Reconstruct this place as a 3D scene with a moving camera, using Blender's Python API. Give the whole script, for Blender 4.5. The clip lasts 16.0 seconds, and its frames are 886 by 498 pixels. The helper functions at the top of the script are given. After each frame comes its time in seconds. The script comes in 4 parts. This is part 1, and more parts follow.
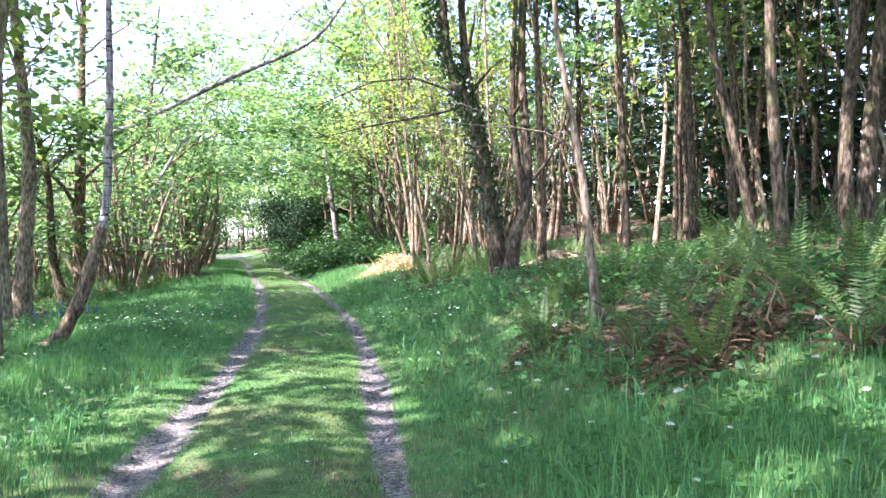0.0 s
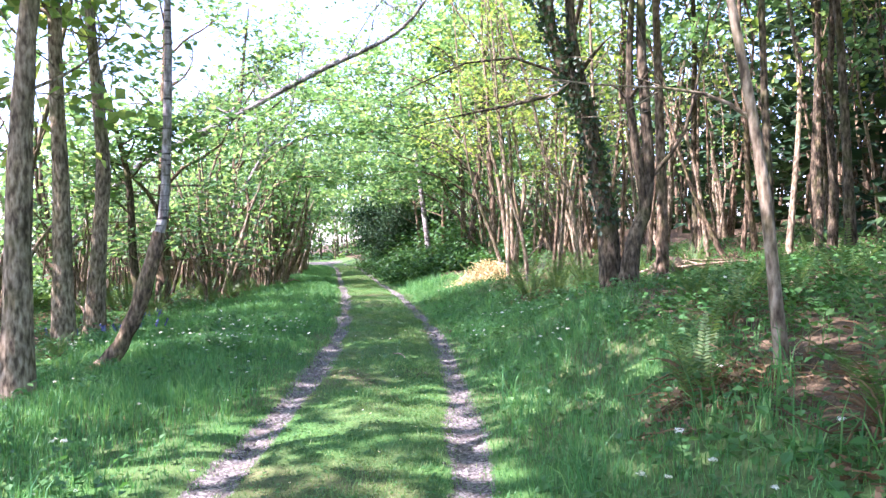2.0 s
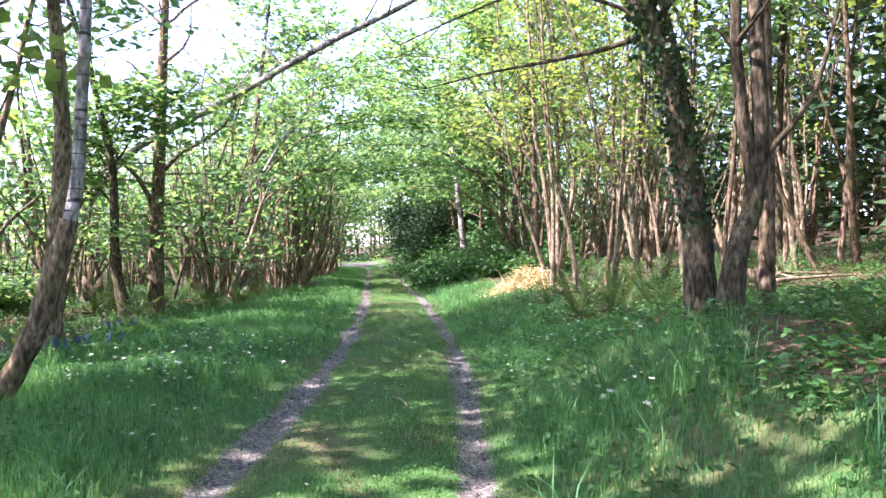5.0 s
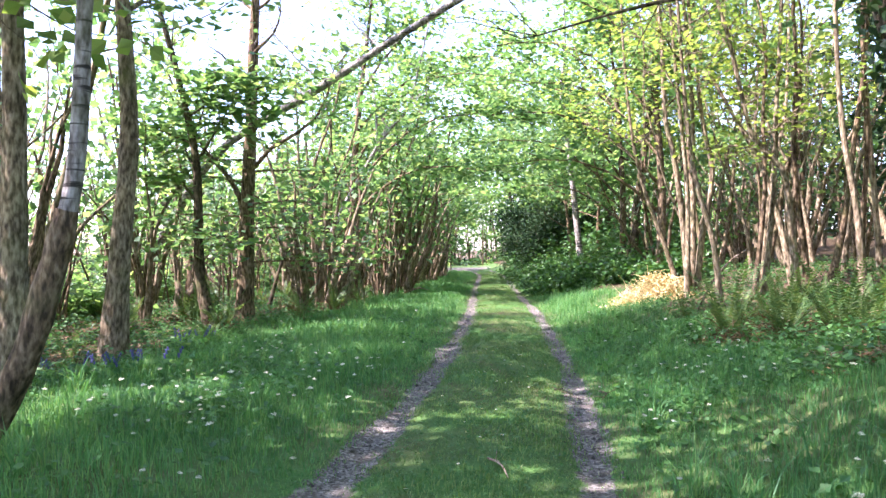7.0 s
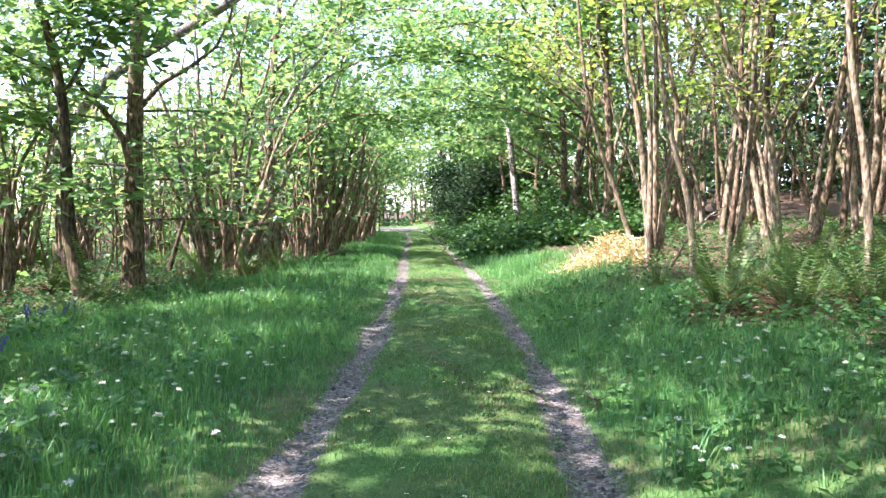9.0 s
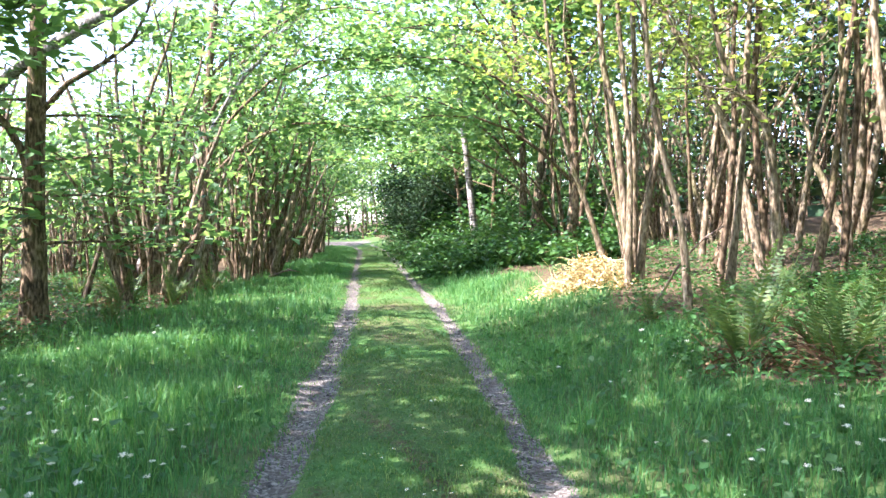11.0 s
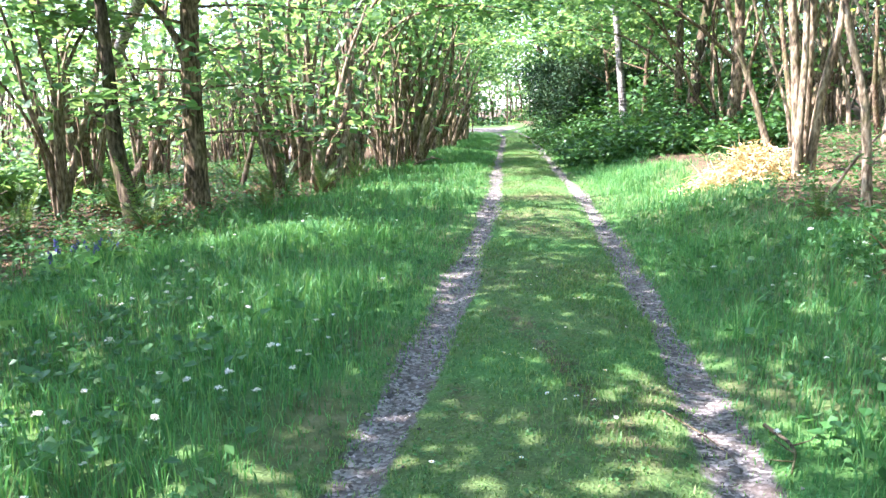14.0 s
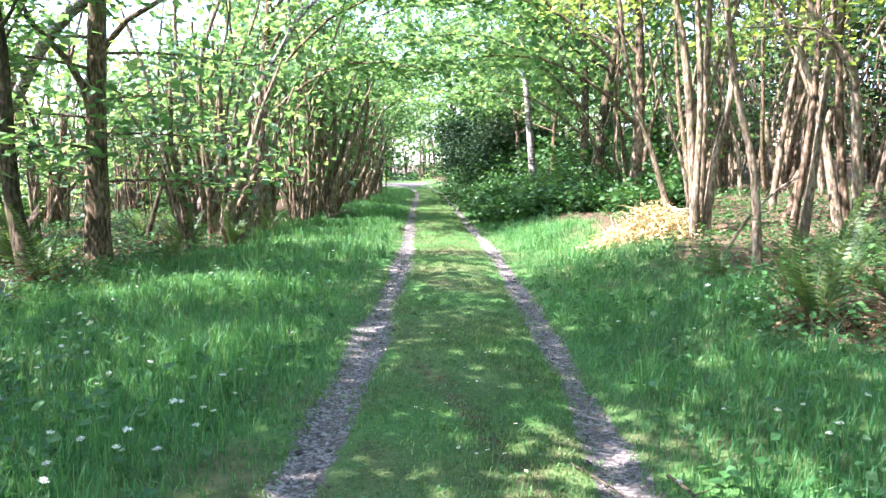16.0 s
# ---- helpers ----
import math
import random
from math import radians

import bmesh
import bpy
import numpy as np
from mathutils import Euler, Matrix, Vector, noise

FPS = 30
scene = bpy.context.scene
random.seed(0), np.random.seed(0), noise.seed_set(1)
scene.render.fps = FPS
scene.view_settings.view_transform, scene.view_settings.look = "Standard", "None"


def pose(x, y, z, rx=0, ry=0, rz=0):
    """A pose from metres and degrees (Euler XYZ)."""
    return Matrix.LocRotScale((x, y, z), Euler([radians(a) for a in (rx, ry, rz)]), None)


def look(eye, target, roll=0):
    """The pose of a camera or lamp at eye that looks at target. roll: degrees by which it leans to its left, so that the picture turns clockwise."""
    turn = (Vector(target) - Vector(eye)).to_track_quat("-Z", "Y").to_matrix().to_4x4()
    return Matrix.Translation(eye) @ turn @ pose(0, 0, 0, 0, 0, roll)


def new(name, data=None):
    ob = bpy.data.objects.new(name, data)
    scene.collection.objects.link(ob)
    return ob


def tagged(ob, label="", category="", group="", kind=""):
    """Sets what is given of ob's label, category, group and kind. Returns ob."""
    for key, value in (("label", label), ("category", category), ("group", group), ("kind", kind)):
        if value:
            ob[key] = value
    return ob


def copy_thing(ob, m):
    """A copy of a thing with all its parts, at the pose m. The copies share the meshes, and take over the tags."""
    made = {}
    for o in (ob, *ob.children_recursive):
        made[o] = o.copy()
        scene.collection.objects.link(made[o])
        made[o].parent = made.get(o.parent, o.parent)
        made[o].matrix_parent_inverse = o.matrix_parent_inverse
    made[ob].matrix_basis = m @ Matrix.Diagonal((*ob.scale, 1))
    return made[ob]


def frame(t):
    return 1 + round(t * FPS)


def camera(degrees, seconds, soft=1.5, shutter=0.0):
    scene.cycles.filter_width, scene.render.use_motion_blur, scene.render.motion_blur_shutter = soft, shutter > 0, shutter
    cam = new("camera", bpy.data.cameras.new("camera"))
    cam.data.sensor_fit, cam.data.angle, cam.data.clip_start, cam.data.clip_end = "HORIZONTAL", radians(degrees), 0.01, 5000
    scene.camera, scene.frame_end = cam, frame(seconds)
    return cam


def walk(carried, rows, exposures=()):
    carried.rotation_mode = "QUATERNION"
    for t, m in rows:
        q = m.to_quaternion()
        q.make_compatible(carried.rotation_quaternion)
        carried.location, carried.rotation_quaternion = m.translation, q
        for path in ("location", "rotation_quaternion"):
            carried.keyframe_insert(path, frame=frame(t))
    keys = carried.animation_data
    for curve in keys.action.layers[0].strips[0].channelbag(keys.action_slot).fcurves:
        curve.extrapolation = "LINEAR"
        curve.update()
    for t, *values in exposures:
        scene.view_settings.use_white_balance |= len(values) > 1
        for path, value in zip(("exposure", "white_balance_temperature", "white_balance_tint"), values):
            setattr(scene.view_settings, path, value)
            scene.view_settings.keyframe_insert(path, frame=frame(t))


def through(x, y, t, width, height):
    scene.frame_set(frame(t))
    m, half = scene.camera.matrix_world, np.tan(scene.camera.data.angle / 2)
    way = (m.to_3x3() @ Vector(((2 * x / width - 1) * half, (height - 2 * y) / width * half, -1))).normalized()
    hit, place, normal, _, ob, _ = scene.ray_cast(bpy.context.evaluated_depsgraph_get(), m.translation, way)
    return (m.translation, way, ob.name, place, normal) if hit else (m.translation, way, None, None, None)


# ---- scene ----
cam = camera(60.5, 16.0, soft=1.5)
PATH = [
    (0, (0.342, 0.908, 1.365), (0.662, 2.882, 1.341), -0.7),
    (0.5, (0.393, 1.258, 1.335), (0.695, 3.234, 1.263), -1.3),
    (1, (0.405, 1.692, 1.348), (0.547, 3.686, 1.286), -0.5),
    (1.5, (0.424, 2.13, 1.355), (0.605, 4.122, 1.309), -0.8),
    (2, (0.472, 2.604, 1.367), (0.55, 4.603, 1.362), -0.8),
    (2.5, (0.527, 3.077, 1.343), (0.688, 5.07, 1.352), -1.3),
    (3, (0.584, 3.533, 1.334), (0.731, 5.528, 1.351), -1.0),
    (3.5, (0.644, 3.997, 1.357), (0.634, 5.996, 1.368), -0.8),
    (4, (0.684, 4.466, 1.348), (0.68, 6.465, 1.321), 0.2),
    (4.2, (0.708, 4.662, 1.352), (0.66, 6.662, 1.35), 0.3),
    (6.3, (0.76, 6.61, 1.327), (0.771, 8.61, 1.333), 0.6),
    (6.5, (0.768, 6.804, 1.314), (0.746, 8.804, 1.32), 0.6),
    (7, (0.689, 7.39, 1.326), (0.365, 9.363, 1.339), 0.5),
    (7.5, (0.541, 7.968, 1.341), (0.182, 9.935, 1.347), 0.2),
    (8, (0.466, 8.593, 1.312), (0.148, 10.568, 1.292), 0.4),
    (8.5, (0.406, 9.054, 1.287), (0.134, 11.034, 1.229), 0.7),
    (9, (0.354, 9.529, 1.27), (0.218, 11.522, 1.181), 0.6),
    (9.5, (0.32, 10.032, 1.282), (0.184, 12.027, 1.212), 0.1),
    (10, (0.256, 10.521, 1.275), (0.194, 12.519, 1.221), 0.3),
    (10.2, (0.229, 10.686, 1.308), (0.222, 12.685, 1.257), 0.4),
    (12.3, (0.178, 11.361, 1.438), (0.144, 13.355, 1.275), 0.5),
    (12.5, (0.178, 11.365, 1.438), (0.068, 13.353, 1.234), 0.4),
    (13, (0.178, 11.363, 1.438), (-0.047, 13.329, 1.134), 0.4),
    (13.5, (0.178, 11.367, 1.438), (-0.128, 13.319, 1.108), 0.3),
    (14, (0.178, 11.368, 1.438), (-0.200, 13.303, 1.083), -0.1),
    (14.5, (0.178, 11.360, 1.438), (-0.197, 13.300, 1.109), -0.1),
    (15, (0.178, 11.353, 1.438), (-0.121, 13.313, 1.154), 0.6),
    (15.5, (0.178, 11.345, 1.438), (-0.032, 13.321, 1.196), 1.0),
    (16, (0.178, 11.348, 1.438), (0.024, 13.333, 1.227), 1.4),
]
walk(cam, [(t, look(eye, aim, roll)) for t, eye, aim, roll in PATH], [(0, 2.7, 5650, 40), (2, 2.6, 5650, 42), (3, 2.4, 5700, 42), (4, 2.35, 5750, 42), (6.5, 2.5, 5950, 38), (8, 2.5, 5950, 36), (10, 2.65, 5900, 32), (12.5, 2.75, 5850, 30), (14, 3.0, 5700, 30), (15, 3.0, 5700, 30), (16, 2.85, 5700, 32)])

# ---- light ----
world = bpy.data.worlds.new("sky")
scene.world = world
world.use_nodes = True
wn = world.node_tree
sky = wn.nodes.new("ShaderNodeTexSky")
sky.sky_type = "NISHITA"
sky.sun_disc = False
SUN_ELEVATION, SUN_AZIMUTH = 52, -110  # degrees; azimuth clockwise from +y
sky.sun_elevation = radians(SUN_ELEVATION)
sky.sun_rotation = radians(SUN_AZIMUTH)
sky.dust_density = 1.0
wn.links.new(sky.outputs[0], wn.nodes["Background"].inputs[0])
wn.nodes["Background"].inputs[1].default_value = 0.15
sun = new("sun", bpy.data.lights.new("sun", "SUN"))
sun.data.energy, sun.data.angle, sun.data.color = 4.8, radians(0.5), (1.0, 0.935, 0.83)
to_sun = Vector((math.sin(radians(SUN_AZIMUTH)) * math.cos(radians(SUN_ELEVATION)),
                 math.cos(radians(SUN_AZIMUTH)) * math.cos(radians(SUN_ELEVATION)), math.sin(radians(SUN_ELEVATION))))
sun.matrix_world = look(to_sun * 60, (0, 0, 0))

rng = np.random.default_rng(7)


# ---- materials ----
def material(name, rough=0.8, spec=0.3):
    m = bpy.data.materials.new(name)
    m.use_nodes = True
    b = m.node_tree.nodes["Principled BSDF"]
    b.inputs["Roughness"].default_value = rough
    b.inputs["Specular IOR Level"].default_value = spec
    return m, m.node_tree, b


def node(nt, kind, **values):
    n = nt.nodes.new(kind)
    for k, v in values.items():
        n.inputs[k.replace("_", " ")].default_value = v
    return n


def ramp(nt, fac, stops):
    n = nt.nodes.new("ShaderNodeValToRGB")
    e = n.color_ramp.elements
    while len(e) < len(stops):
        e.new(0.5)
    for el, (p, col) in zip(e, stops):
        el.position, el.color = p, (*col, 1)
    nt.links.new(fac, n.inputs[0])
    return n.outputs[0]


def mix(nt, fac, a, b, blend="MIX"):
    n = nt.nodes.new("ShaderNodeMix")
    n.data_type, n.blend_type = "RGBA", blend
    for sock, v in ((n.inputs[0], fac), (n.inputs[6], a), (n.inputs[7], b)):
        if isinstance(v, (int, float)):
            sock.default_value = v
        elif isinstance(v, tuple):
            sock.default_value = (*v, 1)
        else:
            nt.links.new(v, sock)
    return n.outputs[2]


def noise_tex(nt, scale, detail=4, stretch=None):
    co = nt.nodes.new("ShaderNodeTexCoord").outputs["Object"]
    if stretch:
        mp = nt.nodes.new("ShaderNodeMapping")
        mp.inputs["Scale"].default_value = stretch
        nt.links.new(co, mp.inputs[0])
        co = mp.outputs[0]
    n = node(nt, "ShaderNodeTexNoise", Scale=scale, Detail=detail)
    nt.links.new(co, n.inputs["Vector"])
    return n.outputs[0]


def bump(nt, b, height, strength, dist=0.02):
    n = node(nt, "ShaderNodeBump", Strength=strength, Distance=dist)
    nt.links.new(height, n.inputs["Height"])
    nt.links.new(n.outputs[0], b.inputs["Normal"])


def bark(name, dark, mid, light, moss=0.3, bands=False):
    m, nt, b = material(name, 0.9, 0.15)
    fine = noise_tex(nt, 26, 7, (1, 1, 0.35))
    coarse = noise_tex(nt, 2.2, 3)
    col = ramp(nt, fine, [(0.36, dark), (0.5, mid), (0.66, light)])
    blotch = ramp(nt, noise_tex(nt, 5, 4, (1, 1, 0.5)), [(0.36, (0.5, 0.5, 0.46)), (0.5, (0.95, 0.95, 0.95)), (0.66, (1.2, 1.17, 1.1))])
    col = mix(nt, 0.85, col, blotch, "MULTIPLY")
    if bands:
        lines = ramp(nt, noise_tex(nt, 5, 3, (0.5, 0.5, 5)), [(0.56, (0, 0, 0)), (0.64, (1, 1, 1))])
        col = mix(nt, lines, col, (0.05, 0.045, 0.04))
    col = mix(nt, ramp(nt, coarse, [(0.52, (0, 0, 0)), (0.72, (moss, moss, moss))]), col, (0.10, 0.12, 0.03))
    rnd = nt.nodes.new("ShaderNodeObjectInfo").outputs["Random"]
    col = mix(nt, 0.35, col, ramp(nt, rnd, [(0, (0.55, 0.5, 0.45)), (1, (1.0, 1.0, 1.0))]), "MULTIPLY")
    nt.links.new(col, b.inputs["Base Color"])
    bump(nt, b, fine, 0.7, 0.03)
    return m


def foliage(name, a, c, d, through=0.45, gloss=0.35):
    """Leaf: reflects and lets light through, with a colour of its own for each leaf."""
    m, nt, b = material(name, 0.5, gloss)
    rnd = nt.nodes.new("ShaderNodeNewGeometry").outputs["Random Per Island"]
    col = ramp(nt, rnd, [(0.0, a), (0.55, c), (1.0, d)])
    big = noise_tex(nt, 0.7, 2)
    col = mix(nt, 0.6, col, ramp(nt, big, [(0.3, (0.6, 0.65, 0.6)), (0.7, (1.15, 1.1, 0.9))]), "MULTIPLY")
    nt.links.new(col, b.inputs["Base Color"])
    tr = nt.nodes.new("ShaderNodeBsdfTranslucent")
    nt.links.new(mix(nt, 1.0, col, (1.4, 1.25, 0.8), "MULTIPLY"), tr.inputs[0])
    ms = nt.nodes.new("ShaderNodeMixShader")
    ms.inputs[0].default_value = through
    nt.links.new(b.outputs[0], ms.inputs[1])
    nt.links.new(tr.outputs[0], ms.inputs[2])
    nt.links.new(ms.outputs[0], nt.nodes["Material Output"].inputs[0])
    return m


BARK = bark("brown_bark", (0.055, 0.04, 0.026), (0.155, 0.11, 0.066), (0.31, 0.235, 0.15), 0.5)
BARK_PALE = bark("pale_bark", (0.08, 0.06, 0.038), (0.22, 0.175, 0.11), (0.40, 0.33, 0.225), 0.5)
BARK_BIRCH = bark("birch_bark", (0.13, 0.115, 0.10), (0.30, 0.275, 0.25), (0.52, 0.49, 0.46), 0.5, True)
BARK_DARK = bark("dark_bark", (0.03, 0.025, 0.016), (0.09, 0.071, 0.043), (0.19, 0.155, 0.10), 0.6)
TWIG = bark("dead_twig", (0.10, 0.07, 0.05), (0.24, 0.18, 0.13), (0.40, 0.33, 0.26), 0.1)
LEAF = foliage("tree_leaf", (0.06, 0.155, 0.055), (0.125, 0.265, 0.10), (0.26, 0.39, 0.155), 0.6, 0.5)
LEAF_YELLOW = foliage("young_leaf", (0.11, 0.20, 0.045), (0.19, 0.30, 0.06), (0.31, 0.40, 0.10), 0.55, 0.45)
LEAF_BUSH = foliage("bramble_leaf", (0.02, 0.08, 0.018), (0.04, 0.13, 0.025), (0.09, 0.2, 0.05), 0.35, 0.5)
EVERGREEN = foliage("evergreen_leaf", (0.016, 0.04, 0.018), (0.03, 0.068, 0.03), (0.055, 0.1, 0.042), 0.15, 0.1)
LEAF_IVY = foliage("ivy_leaf", (0.012, 0.04, 0.012), (0.025, 0.07, 0.018), (0.05, 0.11, 0.03), 0.2, 0.6)
GRASS = foliage("grass_blade", (0.05, 0.18, 0.06), (0.085, 0.26, 0.085), (0.19, 0.36, 0.12), 0.42)
GRASS_SHORT = foliage("short_grass", (0.07, 0.175, 0.05), (0.115, 0.24, 0.07), (0.24, 0.31, 0.12), 0.35)
HERB = foliage("herb_leaf", (0.03, 0.11, 0.025), (0.05, 0.16, 0.04), (0.1, 0.22, 0.07), 0.4)
FERN = foliage("fern_frond", (0.055, 0.12, 0.035), (0.085, 0.165, 0.045), (0.15, 0.22, 0.065), 0.45)
DEAD = foliage("dead_bracken", (0.085, 0.052, 0.03), (0.19, 0.12, 0.066), (0.35, 0.245, 0.145), 0.15, 0.1)
STRAW = foliage("pale_bracken", (0.40, 0.30, 0.14), (0.60, 0.49, 0.26), (0.76, 0.67, 0.42), 0.2, 0.1)
PETAL = foliage("white_petal", (0.7, 0.72, 0.68), (0.8, 0.8, 0.78), (0.85, 0.85, 0.85), 0.3)
YELLOW = foliage("flower_centre", (0.6, 0.42, 0.05), (0.65, 0.45, 0.05), (0.7, 0.5, 0.08), 0.1)
BLUE = foliage("bluebell_petal", (0.07, 0.08, 0.27), (0.09, 0.10, 0.32), (0.13, 0.13, 0.4), 0.3)


def ground_material():
    m, nt, b = material("woodland_ground", 0.95, 0.1)
    fine, mid, big = noise_tex(nt, 60, 5), noise_tex(nt, 7, 5), noise_tex(nt, 0.8, 3)
    soil = ramp(nt, mid, [(0.3, (0.05, 0.04, 0.025)), (0.5, (0.10, 0.085, 0.04)), (0.7, (0.17, 0.13, 0.075))])
    green = ramp(nt, fine, [(0.3, (0.035, 0.09, 0.022)), (0.55, (0.06, 0.145, 0.035)), (0.75, (0.11, 0.18, 0.055))])
    base = mix(nt, ramp(nt, big, [(0.35, (0.35, 0.35, 0.35)), (0.6, (1, 1, 1))]), soil, green)
    vor = node(nt, "ShaderNodeTexVoronoi", Scale=55.0)
    nt.links.new(nt.nodes.new("ShaderNodeTexCoord").outputs["Object"], vor.inputs["Vector"])
    sep = nt.nodes.new("ShaderNodeSeparateColor")
    nt.links.new(vor.outputs["Color"], sep.inputs[0])
    gravel = ramp(nt, sep.outputs[0], [(0.0, (0.05, 0.046, 0.039)), (0.5, (0.115, 0.104, 0.09)), (1.0, (0.27, 0.25, 0.22))])
    gravel = mix(nt, ramp(nt, mid, [(0.45, (0, 0, 0)), (0.75, (0.8, 0.8, 0.8))]), gravel, (0.09, 0.07, 0.055))
    litter = ramp(nt, fine, [(0.3, (0.035, 0.026, 0.016)), (0.5, (0.085, 0.062, 0.036)), (0.75, (0.18, 0.13, 0.075))])

    def mask(attribute, lo, hi, amount):
        at = nt.nodes.new("ShaderNodeAttribute")
        at.attribute_name = attribute
        add = nt.nodes.new("ShaderNodeMath")
        add.operation = "MULTIPLY_ADD"
        nt.links.new(noise_tex(nt, 9, 4), add.inputs[0])
        add.inputs[1].default_value = amount
        nt.links.new(at.outputs["Fac"], add.inputs[2])
        return ramp(nt, add.outputs[0], [(lo, (0, 0, 0)), (hi, (1, 1, 1))])
    col = mix(nt, mask("litter", 0.6, 0.9, 0.6), base, litter)
    col = mix(nt, mask("gravel", 0.66, 0.82, 0.75), col, gravel)
    nt.links.new(col, b.inputs["Base Color"])
    hgt = nt.nodes.new("ShaderNodeMath")
    nt.links.new(fine, hgt.inputs[0])
    nt.links.new(vor.outputs["Distance"], hgt.inputs[1])
    bump(nt, b, hgt.outputs[0], 0.5, 0.012)
    return m


GROUND = ground_material()


# ---- building helpers ----
def mesh_of(name, verts, *face_sets, smooth=False):
    """A mesh from arrays: each face set has rows of one length."""
    me = bpy.data.meshes.new(name)
    verts = np.asarray(verts, dtype=np.float32).reshape(-1, 3)
    me.vertices.add(len(verts))
    me.vertices.foreach_set("co", verts.ravel())
    sets = [np.asarray(f, dtype=np.int32) for f in face_sets if len(f)]
    me.loops.add(sum(f.size for f in sets))
    me.loops.foreach_set("vertex_index", np.concatenate([f.ravel() for f in sets]))
    sizes = np.concatenate([np.full(len(f), f.shape[1], np.int32) for f in sets])
    me.polygons.add(len(sizes))
    me.polygons.foreach_set("loop_start", np.concatenate([[0], np.cumsum(sizes)[:-1]]).astype(np.int32))
    me.polygons.foreach_set("loop_total", sizes)
    me.polygons.foreach_set("use_smooth", np.full(len(sizes), smooth))
    me.update(calc_edges=True)
    me.validate()
    return me


def part(name, me, mat, parent=None, label=""):
    if not me.materials:
        me.materials.append(mat)
    ob = new(name, me)
    ob.parent = parent
    return tagged(ob, label)


def thing(name, at, label, category, group="", kind=""):
    ob = new(name)
    ob.empty_display_size = 0.2
    ob.matrix_basis = at if isinstance(at, Matrix) else Matrix.Translation(at)
    return tagged(ob, label, category, group, kind)


def smooth_line(pts, n):
    """Catmull-Rom through pts, n points."""
    p = np.asarray(pts, float)
    p = np.vstack([2 * p[0] - p[1], p, 2 * p[-1] - p[-2]])
    t = np.linspace(0, len(p) - 3 - 1e-6, n)
    i = t.astype(int)
    f = (t - i)[:, None]
    a, b, c, d = p[i], p[i + 1], p[i + 2], p[i + 3]
    return 0.5 * (2 * b + (c - a) * f + (2 * a - 5 * b + 4 * c - d) * f ** 2 + (3 * b - a - 3 * c + d) * f ** 3)


def tube(pts, radii, sides=8, rough=0.0):
    pts = np.asarray(pts, float)
    n = len(pts)
    tan = np.gradient(pts, axis=0)
    tan /= np.linalg.norm(tan, axis=1)[:, None] + 1e-9
    ref = np.where(np.abs(tan[:, 2:3]) > 0.9, [[1.0, 0, 0]], [[0, 0, 1.0]])
    a = np.cross(tan, ref)
    a /= np.linalg.norm(a, axis=1)[:, None] + 1e-9
    if n > 1:
        for k in range(1, n):
            v = a[k - 1] - tan[k] * np.dot(a[k - 1], tan[k])
            a[k] = v / (np.linalg.norm(v) + 1e-9)
    b = np.cross(tan, a)
    ang = np.linspace(0, 2 * np.pi, sides, endpoint=False)
    r = np.asarray(radii, float)[:, None] * (1 + rough * rng.normal(size=(n, sides)))
    v = pts[:, None] + r[..., None] * (np.cos(ang)[None, :, None] * a[:, None] + np.sin(ang)[None, :, None] * b[:, None])
    k = np.arange(n - 1)[:, None] * sides
    s = np.arange(sides)[None]
    s2 = (s + 1) % sides
    quads = np.stack([k + s, k + s2, k + sides + s2, k + sides + s], -1).reshape(-1, 4)
    return v.reshape(-1, 3), quads


def join(pieces):
    """Several (verts, faces) as one."""
    vs, fs, at = [], [], 0
    for v, f in pieces:
        vs.append(v)
        fs.append(f + at)
        at += len(v)
    return np.concatenate(vs), np.concatenate(fs)


def leaves(centres, spread, per, size, flat=0.55, tilt=0.5, droop=0.0):
    """Kite-shaped leaves, folded along the midrib, in clusters round the centres."""
    c = np.repeat(np.asarray(centres, float).reshape(-1, 3), per, 0)
    n = len(c)
    c = c + rng.normal(size=(n, 3)) * np.array([spread, spread, spread * flat])
    yaw = rng.uniform(0, 2 * np.pi, n)
    d = np.stack([np.cos(yaw), np.sin(yaw), rng.normal(-droop, tilt, n)], 1)
    d /= np.linalg.norm(d, axis=1)[:, None]
    up = np.stack([rng.normal(0, tilt, n), rng.normal(0, tilt, n), np.ones(n)], 1)
    side = np.cross(d, up)
    side /= np.linalg.norm(side, axis=1)[:, None]
    nor = np.cross(side, d)
    s = (size * rng.uniform(0.6, 1.3, n))[:, None]
    v = np.stack([c, c + s * (0.45 * d + 0.42 * side + 0.1 * nor), c + s * d, c + s * (0.45 * d - 0.42 * side + 0.1 * nor)], 1)
    k = np.arange(n)[:, None] * 4
    f = np.concatenate([k + [0, 1, 2], k + [0, 2, 3]])
    return v.reshape(-1, 3), f


# ---- the lie of the land ----
TRACK_Y = [-400, -40, 0, 5, 10, 15, 20, 25, 30, 35, 55, 75, 110, 400]
TRACK_X = [-1, -0.3, -0.1, -0.05, 0.15, 0.05, -0.32, -0.75, -1.35, -1.9, -4.0, -7.2, -13, -70]
HALF_GAUGE = 0.77


def centre(y):
    y = np.asarray(y, float)
    return (np.interp(y - 2, TRACK_Y, TRACK_X) + np.interp(y, TRACK_Y, TRACK_X) * 2 + np.interp(y + 2, TRACK_Y, TRACK_X)) / 4


